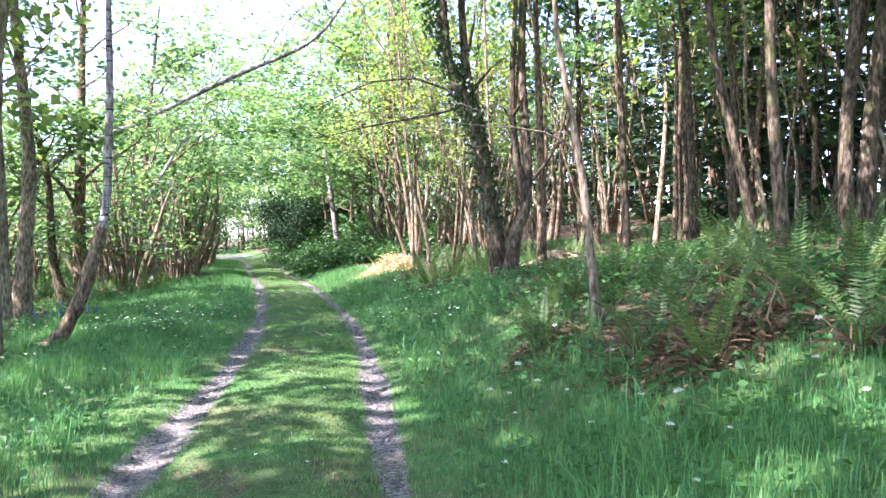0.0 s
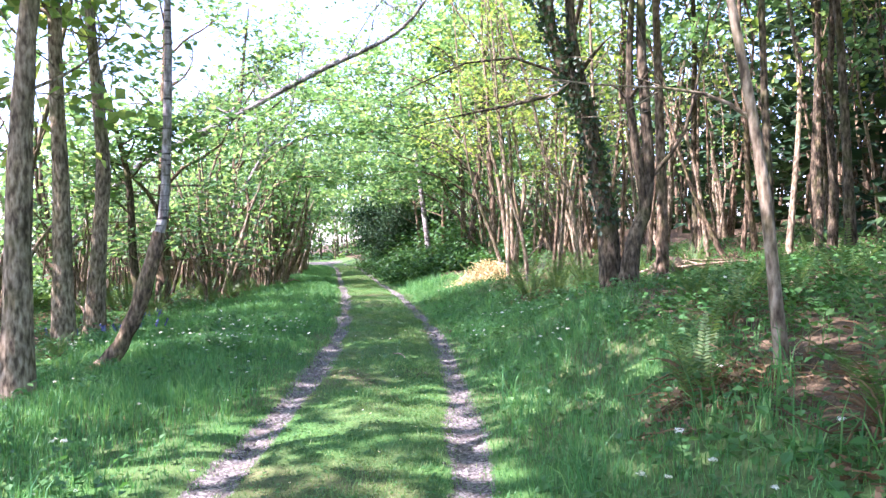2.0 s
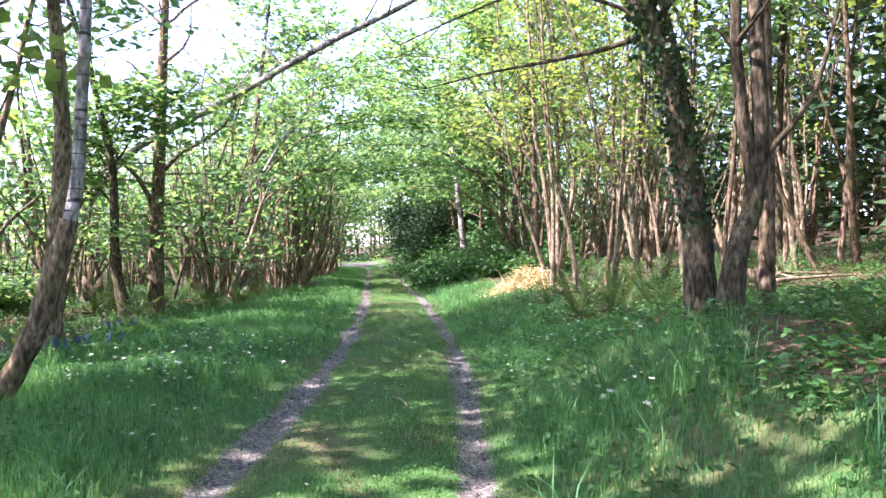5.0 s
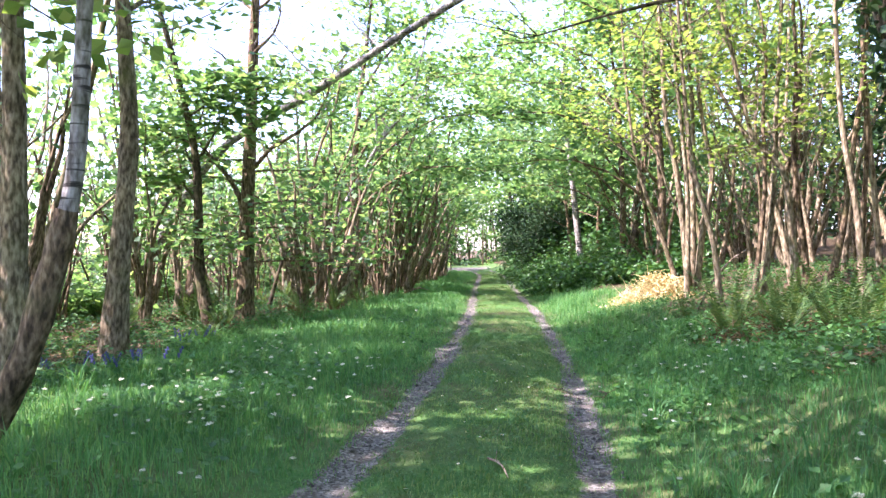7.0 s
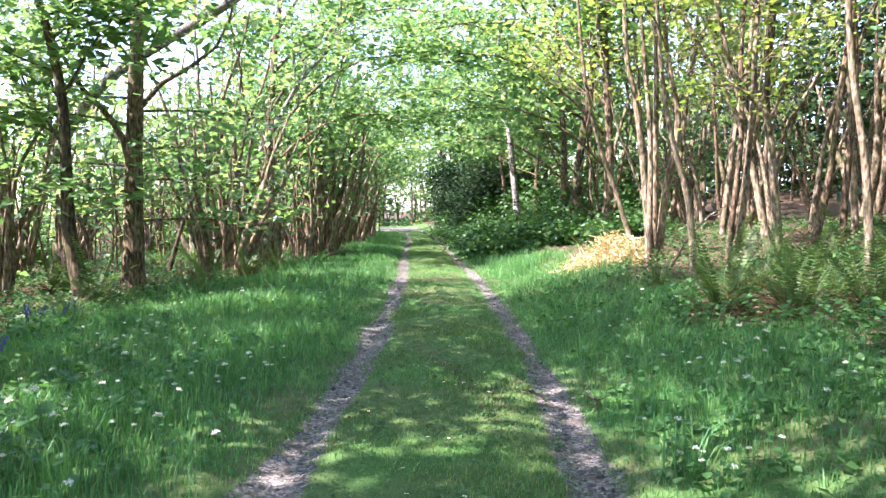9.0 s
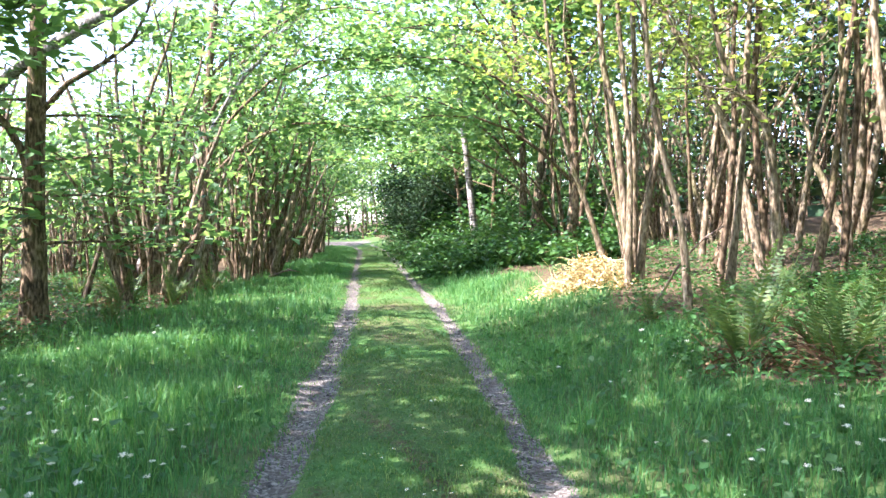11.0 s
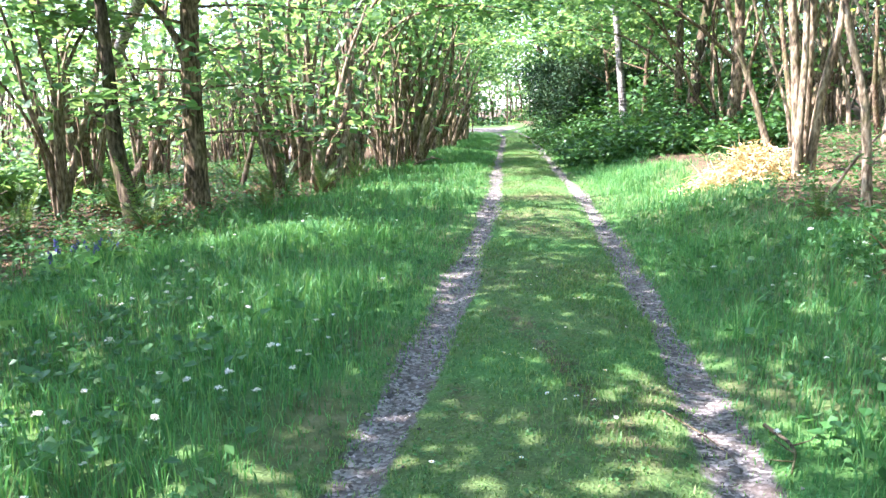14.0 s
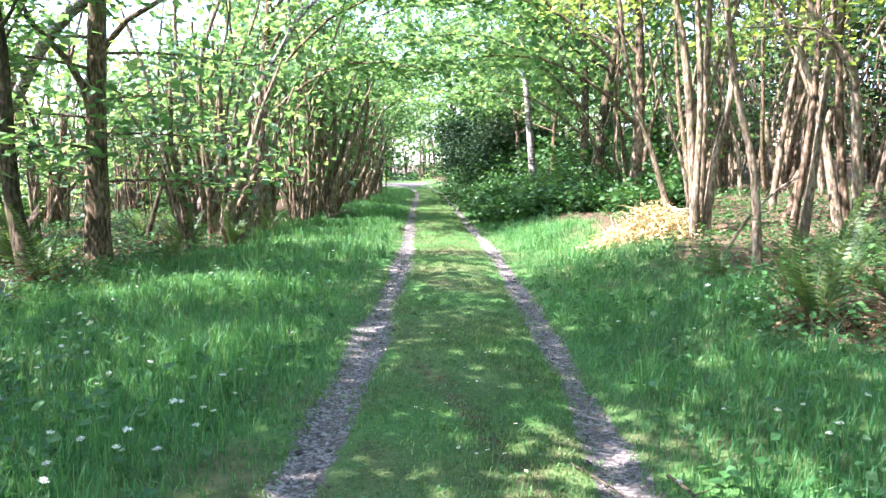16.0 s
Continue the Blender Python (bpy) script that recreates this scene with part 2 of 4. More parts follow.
def bank_edge(y):
    """How far from the track's centre the grass reaches on the bank side."""
    return np.interp(y, [0, 4.3, 4.9, 8, 9.5, 13, 15.5, 22, 30], [6.5, 6.5, 2.3, 2.3, 2.6, 2.7, 2.6, 2.9, 2.2]) + 0.2 * np.sin(1.7 * np.asarray(y, float))


def rut_edge(u, y):
    """Slow narrowing and widening of the ruts; the one on the bank side is more overgrown."""
    return 0.025 * np.sin(1.1 * y + 2 * np.sign(u)) + 0.015 * np.sin(2.7 * y + 1) + np.where(u > 0, 0.02, 0.0)


def coppice_edge(y):
    """How far from the track's centre the grass reaches on the coppice side."""
    return np.interp(y, [18, 23, 28, 33, 60], [4.6, 4.3, 3.6, 3.1, 2.7]) + 0.25 * np.sin(0.7 * np.asarray(y, float))


def ease(a, b, v):
    v = np.clip((v - a) / (b - a), 0, 1)
    return v * v * (3 - 2 * v)


def height(x, y):
    x, y = np.asarray(x, float), np.asarray(y, float)
    u = x - centre(y)
    bank = np.interp(y, [12, 15, 17.5, 20, 24], [0.78, 0.48, 0.28, 0.36, 0.52])
    h = bank * ease(1.0, 3.3, u) + 0.12 * np.clip(u - 3.3, 0, 22) - 0.15 * ease(2.5, 6, -u)
    rough = ease(1.2, 2.5, np.abs(u))
    h = h + rough * (0.035 * np.sin(1.9 * x + 0.7 * y) * np.sin(1.3 * y - 0.5 * x) + 0.02 * np.sin(4.7 * x + 2.1) * np.sin(4.1 * y))
    ruts = np.exp(-((np.abs(u) - HALF_GAUGE) / 0.17) ** 2)
    h = h - 0.045 * ruts + 0.02 * np.exp(-(u / 0.35) ** 2) + 0.012 * np.sin(2.3 * y + 3 * x) * np.sin(5 * x)
    return h


def steps(*spans):
    out = []
    for a, b, d in spans:
        out.extend(np.arange(a, b, d))
    return np.array(out)


gx = steps((-400, -60, 40), (-60, -16, 4), (-16, -6, 0.6), (-6, 4, 0.1), (4, 12, 0.5), (12, 60, 4), (60, 401, 40))
gy = steps((-400, -60, 40), (-60, -4, 3), (-4, 36, 0.2), (36, 70, 0.8), (70, 130, 4), (130, 401, 30))
X, Y = np.meshgrid(gx, gy)
Z = height(X, Y)
nx, ny = len(gx), len(gy)
idx = (np.arange(ny - 1)[:, None] * nx + np.arange(nx - 1)[None]).ravel()
ground_mesh = mesh_of("ground", np.stack([X, Y, Z], -1), np.stack([idx, idx + 1, idx + nx + 1, idx + nx], -1), smooth=True)
U = X - centre(Y)
gravel = 1 - ease(0.02, 0.22, np.abs(np.abs(U) - HALF_GAUGE) + rut_edge(U, Y))
gravel = np.maximum(gravel, 1.2 * np.exp(-((X + 9.0) / 2.2) ** 2 - ((Y - 72) / 9) ** 2))
litter = np.maximum(ease(-0.2, 0.6, U - bank_edge(Y)), ease(-0.3, 1.2, -U - coppice_edge(Y)))
worn = 0.5 + 0.5 * np.sin(2.3 * Y + 2 * np.sin(3.1 * X)) * np.sin(1.1 * Y + 4 * X)
litter = np.maximum(litter, 0.47 * ease(0.55, 0.95, worn) * (1 - ease(0.45, 0.8, np.abs(U))))
for name, values in (("gravel", gravel), ("litter", litter)):
    ground_mesh.attributes.new(name, "FLOAT", "POINT").data.foreach_set("value", values.astype(np.float32).ravel())
tagged(part("ground", ground_mesh, GROUND), "woodland floor with a grassy two-rut gravel track", "ground", kind="structure")


# ---- trees ----
def wander(start, way, length, n, wobble, lift=0.0):
    """A crooked line from start: points of a limb."""
    p, d = np.array(start, float), np.array(way, float)
    out = [p.copy()]
    for _ in range(n):
        d = d + rng.normal(size=3) * wobble + np.array([0, 0, lift])
        d /= np.linalg.norm(d)
        p = p + d * length / n
        out.append(p.copy())
    return np.array(out)


def add_limb(tree, line, r0, r1, mat, twigs, twig_len=0.6, many=4):
    """One limb with side twigs; returns the places where leaves sit."""
    n = max(6, len(line))
    pts = smooth_line(line, n)
    pieces = [tube(pts, np.linspace(r0, r1, n), 6)]
    ends = [pts[int(n * 0.6)], pts[-1]]
    for _ in range(many):
        k = rng.integers(n // 3, n)
        d = rng.normal(size=3) + (pts[-1] - pts[0]) * 0.6
        tw = wander(pts[k], d / np.linalg.norm(d), twig_len * rng.uniform(0.6, 1.5), 4, 0.25, 0.03)
        pieces.append(tube(tw, np.linspace(r1 * 1.1, 0.003, 5), 3))
        ends.extend([tw[2], tw[-1]])
    v, f = join(pieces)
    part("limb", mesh_of("limb", v, f, smooth=True), mat, tree)
    twigs.extend(ends)


def trunk_mesh(pts, r0, r1, n=18, flare=0.5, sides=10):
    line = smooth_line(pts, n)
    t = np.linspace(0, 1, n)
    r = r0 + (r1 - r0) * t + flare * r0 * np.exp(-t * n * 0.55)
    v, f = tube(line, r, sides, 0.05)
    return line, mesh_of("trunk", v, f, smooth=True)


def grown_tree(name, pts, r0, mat, label, limbs=6, crown=(2.5, 99), leaf=LEAF, top=11.0, size=0.11, per=14, spread=0.35,
               extra=(), reach=1.8, flare=0.5, group="", leafy=1.0):
    """A tree along the given world points, carried on upwards to the height top, with limbs, twigs and a leafy crown."""
    base = np.array(pts[0], float)
    base[2] = min(base[2], float(height(base[0], base[1]))) - 0.08
    p = [np.array(q, float) for q in pts]
    p[0] = base
    d = p[-1] - p[-2]
    d = d / np.linalg.norm(d) + np.array([0, 0, 0.6])
    while p[-1][2] < top and len(p) < 14:
        d = d / np.linalg.norm(d) + rng.normal(size=3) * 0.07 + np.array([0, 0, 0.12])
        p.append(p[-1] + d / np.linalg.norm(d) * 1.5)
    p = np.array(p) - base
    tree = thing(name, tuple(base), label, "tree", group)
    line, me = trunk_mesh(p, r0, max(0.012, r0 * 0.22), 26, flare)
    part("trunk", me, mat, tree)
    ends = []
    for _ in range(limbs):
        k = int(rng.uniform(0.3, 0.97) * (len(line) - 1))
        if line[k][2] < crown[0] - 0.6:
            k = int(np.argmin(np.abs(line[:, 2] - rng.uniform(crown[0], top))))
        a = rng.uniform(0, 2 * np.pi)
        size_l = reach * rng.uniform(0.5, 1.2)
        rk = max(0.012, r0 * (1 - k / len(line)) * 0.45)
        add_limb(tree, wander(line[k], (math.cos(a), math.sin(a), 0.5), size_l, 7, 0.16, 0.05), rk, 0.008, mat, ends, 0.85, 7)
    for q, ra, rb in extra:
        add_limb(tree, np.array(q) - base, ra, rb, mat, ends, many=9 if ra < 0.075 else 5)
    ends = [e for e in ends if crown[0] < e[2] < crown[1]]
    if leafy and ends:
        ends = [e for e in ends if rng.random() < leafy] or ends[:1]
        v, f = leaves(ends, spread, per, size, 0.22, 0.35)
        part("crown", mesh_of("crown", v, f), leaf, tree)
    return tree


rng = np.random.default_rng(31)
# leaning birch beside the verge
leaning_birch = grown_tree("birch_tree", [(-3.45, 12.0, -0.1), (-3.11, 12.0, 0.23), (-2.9, 12.0, 0.66), (-2.71, 12.0, 1.26), (-2.57, 12.0, 1.81), (-2.52, 12.0, 2.6), (-2.49, 12.0, 3.52), (-2.48, 12.0, 4.12)],
           0.084, BARK_BIRCH, "grey birch with a curved mossy foot leaning over the verge", 9, (4.8, 99), LEAF, 10, 0.09, 4, 0.35, flare=0.2)
foot_line = np.array([(-3.47, 12.0, -0.12), (-3.28, 12.0, 0.02), (-3.11, 12.0, 0.23), (-2.9, 12.0, 0.66), (-2.71, 12.0, 1.26), (-2.62, 12.0, 1.6)]) - np.array(leaning_birch.location)
v, f = tube(smooth_line(foot_line, 16), np.linspace(0.112, 0.083, 16) * np.where(np.arange(16) > 13, 0.94, 1.0), 10, 0.07)
part("foot", mesh_of("foot", v, f, smooth=True), BARK, leaning_birch, "dark rough mossy bark at the foot")
grown_tree("oak_tree", [(-3.28, 9.9, -0.05), (-3.26, 9.9, 0.91), (-3.22, 9.9, 2.02), (-3.17, 9.9, 2.86), (-3.1, 9.9, 3.69)],
           0.13, BARK_PALE, "brown rough-barked tree standing in the verge grass", 12, (5.2, 99), LEAF, 11, 0.15, 12, 0.45, reach=2.6)
grown_tree("oak_tree", [(-4.79, 14.2, -0.15), (-4.79, 14.2, 1.07), (-4.79, 14.2, 2.38), (-4.83, 14.2, 3.67), (-4.85, 14.2, 4.96)],
           0.14, BARK_PALE, "brown tree with a thick lichened trunk among bluebells", 15, (5.2, 99), LEAF, 11, 0.18, 16, 0.5, reach=2.6)
grown_tree("oak_tree", [(-5.5, 17.0, -0.18), (-5.39, 17.0, 1.39), (-5.28, 17.0, 2.87), (-5.37, 17.0, 4.35), (-5.5, 17.0, 5.83)],
           0.15, BARK_PALE, "brown tree with sunlit rough bark and bare lower limbs", 14, (5.0, 99), LEAF, 11, 0.18, 14, 0.5, reach=2.6)
boughs = []
for j in range(10):
    a, z = 2.4 * j, 1.1 + 0.24 * j
    d = np.array([math.cos(a), math.sin(a), 0.12])
    boughs.append(([np.array([-5.98, 22.5, z]) + d * r + np.array([0, 0, -0.06 * r * r]) for r in (0, 0.7, 1.5, 2.3)], 0.028, 0.008))
grown_tree("oak_tree", [(-6.0, 22.5, -0.2), (-5.98, 22.5, 2.04), (-5.92, 22.5, 4.1), (-5.86, 22.5, 6.2), (-5.8, 22.5, 7.6)],
           0.165, BARK, "brown oak with a straight trunk and spreading dark limbs", 14, (0.8, 5.5), LEAF, 10, 0.18, 9, 0.38,
           [([(-6.0, 22.5, 1.9), (-6.13, 22.45, 2.5), (-6.35, 22.4, 2.9), (-6.8, 22.3, 3.4), (-7.3, 22.2, 4.3), (-7.6, 22.1, 5.1)], 0.07, 0.02),
            ([(-5.94, 22.5, 3.0), (-5.3, 22.4, 3.6), (-4.6, 22.3, 3.9), (-4.2, 22.2, 4.4), (-4.0, 22.1, 5.0)], 0.05, 0.012)] + boughs, 2.2)
grown_tree("oak_tree", [(-5.7, 20.4, -0.16), (-6.0, 20.5, 0.94), (-6.05, 20.5, 2.0), (-6.1, 20.5, 2.98), (-6.3, 20.5, 3.9)],
           0.11, BARK_DARK, "dark slim tree close beside the oak", 14, (1.0, 5), LEAF, 7, 0.19, 20, 0.4, reach=2.2)
grown_tree("birch_tree", [(-11.5, 26.6, -0.1), (-9.33, 25.06, 1.7), (-6.99, 23.15, 3.5), (-4.25, 21.8, 4.55), (-1.8, 20.6, 5.5), (0.2, 19.6, 6.2)],
           0.13, BARK_BIRCH, "pale birch leaning far over towards the track", 10, (4.3, 99), LEAF, 6.4, 0.1, 3, 0.5)
grown_tree("birch_tree", [(-6.84, 28.0, -0.2), (-6.52, 28.0, 0.79), (-6.0, 28.0, 1.7), (-5.42, 28.0, 2.84), (-4.74, 28.0, 4.03), (-4.3, 28.0, 4.71), (-3.7, 28.0, 5.4)],
           0.085, BARK_BIRCH, "thin pale birch leaning towards the track", 10, (2.4, 99), LEAF, 8, 0.18, 10, 0.45,
           [([(-4.6, 28.0, 4.2), (-4.6, 28.0, 4.9), (-4.7, 28.0, 6.0)], 0.05, 0.02)])
grown_tree("birch_tree", [(1.3, 38.0, 0.3), (1.01, 38.0, 2.79), (0.69, 38.0, 5.48), (0.4, 38.0, 7.8)],
           0.13, BARK_BIRCH, "white birch behind the bramble bank", 9, (3.5, 99), LEAF, 12, 0.2, 10, 0.6)

ivy_tree = grown_tree("ash_tree", [(3.25, 13.10, 0.64), (3.20, 13.10, 1.29), (3.15, 13.10, 1.81), (2.96, 13.10, 2.84), (2.66, 13.10, 3.74), (2.39, 13.10, 4.44)],
                      0.14, BARK_DARK, "dark leaning tree thickly wrapped in ivy", 12, (5.4, 99), LEAF, 13, 0.17, 18, 0.55,
                      [([(3.03, 13.10, 2.63), (2.90, 13.15, 3.46), (2.77, 13.21, 4.01), (2.70, 13.21, 4.91), (2.68, 13.21, 6.45)], 0.11, 0.05),
                       ([(2.63, 13.21, 3.54), (2.12, 13.43, 3.43), (1.56, 13.43, 3.32), (1.10, 13.43, 3.23), (0.44, 13.43, 3.06)], 0.032, 0.006),
                       ([(2.68, 13.10, 3.60), (2.32, 13.10, 3.85), (1.56, 13.10, 4.00), (0.73, 13.10, 3.69), (0.18, 13.10, 3.43)], 0.026, 0.006)])
ivy_line = smooth_line([(3.25, 13.10, 0.75), (3.15, 13.10, 1.81), (2.96, 13.10, 2.84), (2.66, 13.10, 3.74), (2.24, 13.10, 4.91), (2.02, 13.10, 6.45)], 110)
iv, jf = leaves(ivy_line[18:] - np.array(ivy_tree.location), 0.105, 30, 0.075, 0.8, 1.2)
part("ivy", mesh_of("ivy", iv, jf), LEAF_IVY, ivy_tree, "dark glossy ivy")
grown_tree("ash_tree", [(3.25, 12.44, 0.66), (3.36, 12.50, 1.39), (3.57, 12.60, 1.85), (3.61, 12.60, 2.62), (3.55, 12.60, 3.60), (3.53, 12.60, 4.25)],
           0.095, BARK_DARK, "brown tree with a bent foot beside the ivy tree", 13, (5.4, 99), LEAF, 13, 0.17, 18, 0.55,
           [([(3.56, 12.60, 1.91), (3.42, 12.60, 2.82), (3.36, 12.60, 3.60), (3.43, 12.60, 4.72), (3.50, 12.60, 6.17)], 0.07, 0.03),
            ([(3.62, 12.60, 2.23), (4.02, 12.50, 2.75), (4.22, 12.50, 3.37), (4.43, 12.50, 4.41)], 0.04, 0.01)], flare=0.7)
grown_tree("ash_tree", [(4.25, 14.0, 0.85), (4.25, 14.0, 2.44), (4.22, 14.0, 3.95), (4.2, 14.0, 4.71)],
           0.075, BARK, "slim brown tree on the bank", 6, (4.4, 99), LEAF, 11, 0.1, 10, 0.5)
grown_tree("hazel_tree", [(2.65, 7.0, 0.5), (2.61, 7.0, 0.94), (2.55, 7.0, 1.58), (2.47, 7.0, 2.15), (2.37, 7.0, 2.72), (2.3, 7.0, 3.2)],
           0.042, BARK_PALE, "slender pale sapling among ferns", 4, (4.0, 99), LEAF, 7, 0.09, 10, 0.4,
           [([(2.46, 7.0, 2.1), (2.31, 7.0, 2.2), (2.08, 7.0, 2.27), (1.74, 7.0, 2.29), (1.4, 7.0, 2.32)], 0.014, 0.004)])
for pts, r, _ in (([(5.24, 12.5, 0.8), (5.2, 12.5, 1.81), (5.16, 12.5, 3.02), (5.12, 12.5, 4.62)], 0.07, BARK),
                    ([(7.19, 14.0, 1.1), (7.14, 14.0, 2.33), (7.09, 14.0, 3.72), (6.99, 14.0, 5.1)], 0.09, BARK),
                    ([(7.4, 13.0, 1.1), (7.35, 13.0, 2.25), (7.4, 13.0, 3.53), (7.3, 13.0, 4.8)], 0.08, BARK_PALE),
                    ([(6.26, 10.5, 0.98), (6.12, 10.5, 1.85), (5.91, 10.5, 2.71), (5.73, 10.5, 3.5), (5.62, 10.5, 4.02)], 0.09, BARK),
                    ([(5.6, 8.8, 0.86), (5.49, 8.8, 1.83), (5.42, 8.8, 2.8), (5.39, 8.8, 4.08)], 0.09, BARK)):
    grown_tree("ash_tree", pts, r * 0.85, BARK_DARK, "dark brown ash on the bank with a high leafy crown", 13, (5.2, 99), LEAF, 12.5, 0.17, 18, 0.5, flare=0.4, group="poles on the bank", reach=2.8)
for pts, r, mat in (([(4.79, 18.8, 0.69), (4.69, 18.8, 1.85), (4.52, 18.8, 2.86), (4.42, 18.8, 3.86)], 0.06, BARK_PALE),
                    ([(3.17, 25.0, 0.63), (2.81, 25.0, 1.62), (2.45, 25.0, 2.6), (2.19, 25.0, 3.57), (2.04, 25.0, 4.53)], 0.07, BARK_PALE),
                    ([(3.19, 20.5, 0.58), (3.09, 20.5, 1.41), (2.86, 20.5, 2.26), (2.72, 20.5, 2.9), (2.64, 20.5, 3.54)], 0.06, BARK_PALE),
                    ([(4.16, 21.8, 0.67), (4.26, 21.8, 1.66), (4.35, 21.8, 3.14), (4.36, 21.8, 3.86)], 0.07, BARK_PALE),
                    ([(4.49, 20.9, 0.7), (4.4, 20.9, 1.66), (4.28, 20.9, 2.67), (4.12, 20.9, 2.93), (3.83, 20.9, 3.26), (3.67, 20.9, 3.65)], 0.08, BARK_PALE)):
    grown_tree("ash_tree", pts, r * 0.78, mat, "slender ash pole with sparse young leaves", 5, (2.2, 99), LEAF_YELLOW, 10, 0.11, 7, 0.4, flare=0.4, group="poles on the bank")
for pts, r in (([(3.08, 23.0, 0.51), (2.93, 23.0, 2.04), (2.76, 23.0, 3.28), (2.58, 23.0, 4.09)], 0.065),
               ([(3.2, 23.0, 0.56), (3.29, 23.0, 1.63), (3.49, 23.0, 2.89), (3.35, 23.0, 3.7), (3.28, 23.0, 4.11)], 0.06),
               ([(3.19, 23.25, 0.58), (3.16, 23.25, 2.48), (3.14, 23.25, 4.15)], 0.055),
               ([(3.0, 22.85, 0.55), (3.0, 22.85, 2.45), (2.85, 22.85, 4.08)], 0.045)):
    grown_tree("ash_tree", pts, r, BARK_PALE, "sunlit stem of an ash clump behind dead bracken", 5, (3.0, 99), LEAF_YELLOW, 11, 0.11, 8, 0.4, group="ash clump")


def pole_tree(kind, tall, r0, mat, leaf, low, limbs, per, size, label, group, bend=0.05, spread=0.4, reach=1.5, lift=0.05, tilt=0.75):
    """A woodland pole at the origin, to be copied."""
    p = wander((0, 0, -0.15), (rng.normal() * 0.08, rng.normal() * 0.08, 1), tall, 8, bend, 0.05)
    tree = thing(kind, (0, 0, 0), label, "tree", group)
    line, me = trunk_mesh(p, r0, 0.012, 18, 0.5, 8)
    part("trunk", me, mat, tree)
    ends = []
    for j in range(limbs):
        z = low + (tall - low) * (j + rng.random()) / limbs
        k = int(np.argmin(np.abs(line[:, 2] - z)))
        a = rng.uniform(0, 2 * np.pi)
        add_limb(tree, wander(line[k], (math.cos(a), math.sin(a), 0.45), reach * rng.uniform(0.5, 1.2), 6, 0.18, lift), max(0.01, r0 * 0.35 * (1 - k / 20)), 0.006, mat, ends, many=3)
    if per:
        v, f = leaves([e for e in ends if e[2] > low * 0.8], spread * 0.85, per, size, 0.3, tilt)
        part("crown", mesh_of("crown", v, f), leaf, tree)
    return tree


def plant(kinds, places, lean=4):
    """Set trees: the first of each kind where it falls, then copies."""
    used = set()
    for x, y, s in places:
        j = int(rng.integers(len(kinds)))
        m = pose(x, y, float(height(x, y)) - 0.02, rng.normal(0, lean), rng.normal(0, lean), rng.uniform(0, 360)) @ Matrix.Diagonal((s, s, s * rng.uniform(0.9, 1.15), 1))
        if j in used:
            copy_thing(kinds[j], m)
        else:
            used.add(j)
            kinds[j].matrix_basis = m
    for j, k in enumerate(kinds):
        if j not in used:
            for o in (*k.children_recursive, k):
                bpy.data.objects.remove(o)


def scatter(n, ulo, uhi, ylo, yhi, gap, bias=1.0):
    out = []
    for _ in range(n * 40):
        if len(out) >= n:
            break
        y = rng.uniform(ylo, yhi)
        t = rng.random() ** bias
        x = float(centre(y)) + ulo + (uhi - ulo) * t
        if all((x - a) ** 2 + (y - b) ** 2 > gap ** 2 for a, b, _ in out):
            out.append((x, y, rng.uniform(0.8, 1.2)))
    return out


rng = np.random.default_rng(32)
left_kinds = [pole_tree("hazel_tree", 6, 0.05, BARK, LEAF, 0.9, 8, 8, 0.19, "brown coppice pole in broad green leaf", "coppice", 0.16),
              pole_tree("hazel_tree", 7, 0.06, BARK, LEAF, 1.1, 8, 8, 0.19, "taller coppice pole in fresh leaf", "coppice", 0.12),
              pole_tree("hazel_tree", 5, 0.04, BARK_PALE, LEAF_YELLOW, 1.6, 7, 6, 0.18, "thin crooked coppice stem with young leaves", "coppice", 0.2),
              pole_tree("ash_tree", 11, 0.09, BARK_PALE, LEAF, 4.0, 9, 4, 0.16, "tall straight woodland tree in thin leaf", "coppice", 0.06, 0.5, 2.0),
              pole_tree("hazel_tree", 4.5, 0.035, BARK_DARK, LEAF, 2.0, 5, 2, 0.15, "bare leaning coppice stem", "coppice", 0.22)]
plant(left_kinds, scatter(36, -5.0, -13, 25, 62, 0.9, 1.5) + scatter(11, -6.5, -18, 8, 21, 1.2), 6)
rng = np.random.default_rng(33)
right_kinds = [pole_tree("ash_tree", 10, 0.048, BARK_PALE, LEAF_YELLOW, 2.6, 7, 5, 0.16, "pale ash pole with a few young leaves", "bank poles", 0.1),
               pole_tree("ash_tree", 12, 0.065, BARK, LEAF, 3.6, 9, 10, 0.18, "tall brown pole on the bank", "bank poles", 0.11),
               pole_tree("ash_tree", 8, 0.036, BARK_PALE, LEAF_YELLOW, 3.0, 5, 5, 0.16, "thin pale pole with light leaf", "bank poles", 0.11),
               pole_tree("ash_tree", 9, 0.042, BARK, LEAF, 3.4, 6, 6, 0.17, "thin brown pole in leaf", "bank poles", 0.1)]
plant(right_kinds, scatter(30, 4.2, 9, 19.5, 34, 0.6) + scatter(40, 6.5, 20, 8, 30, 1.0) + scatter(22, 4.5, 16, 34, 60, 1.0), 2)
rng = np.random.default_rng(34)
# Trees out of view, added to dapple the track and banks with shade.
back_kinds = [pole_tree("ash_tree", 15, 0.12, BARK, LEAF, 4.5, 15, 11, 0.24, "tall leafy tree added out of view to shade the track", "wood beside", 0.05, 0.6, 2.6, tilt=0.35)]
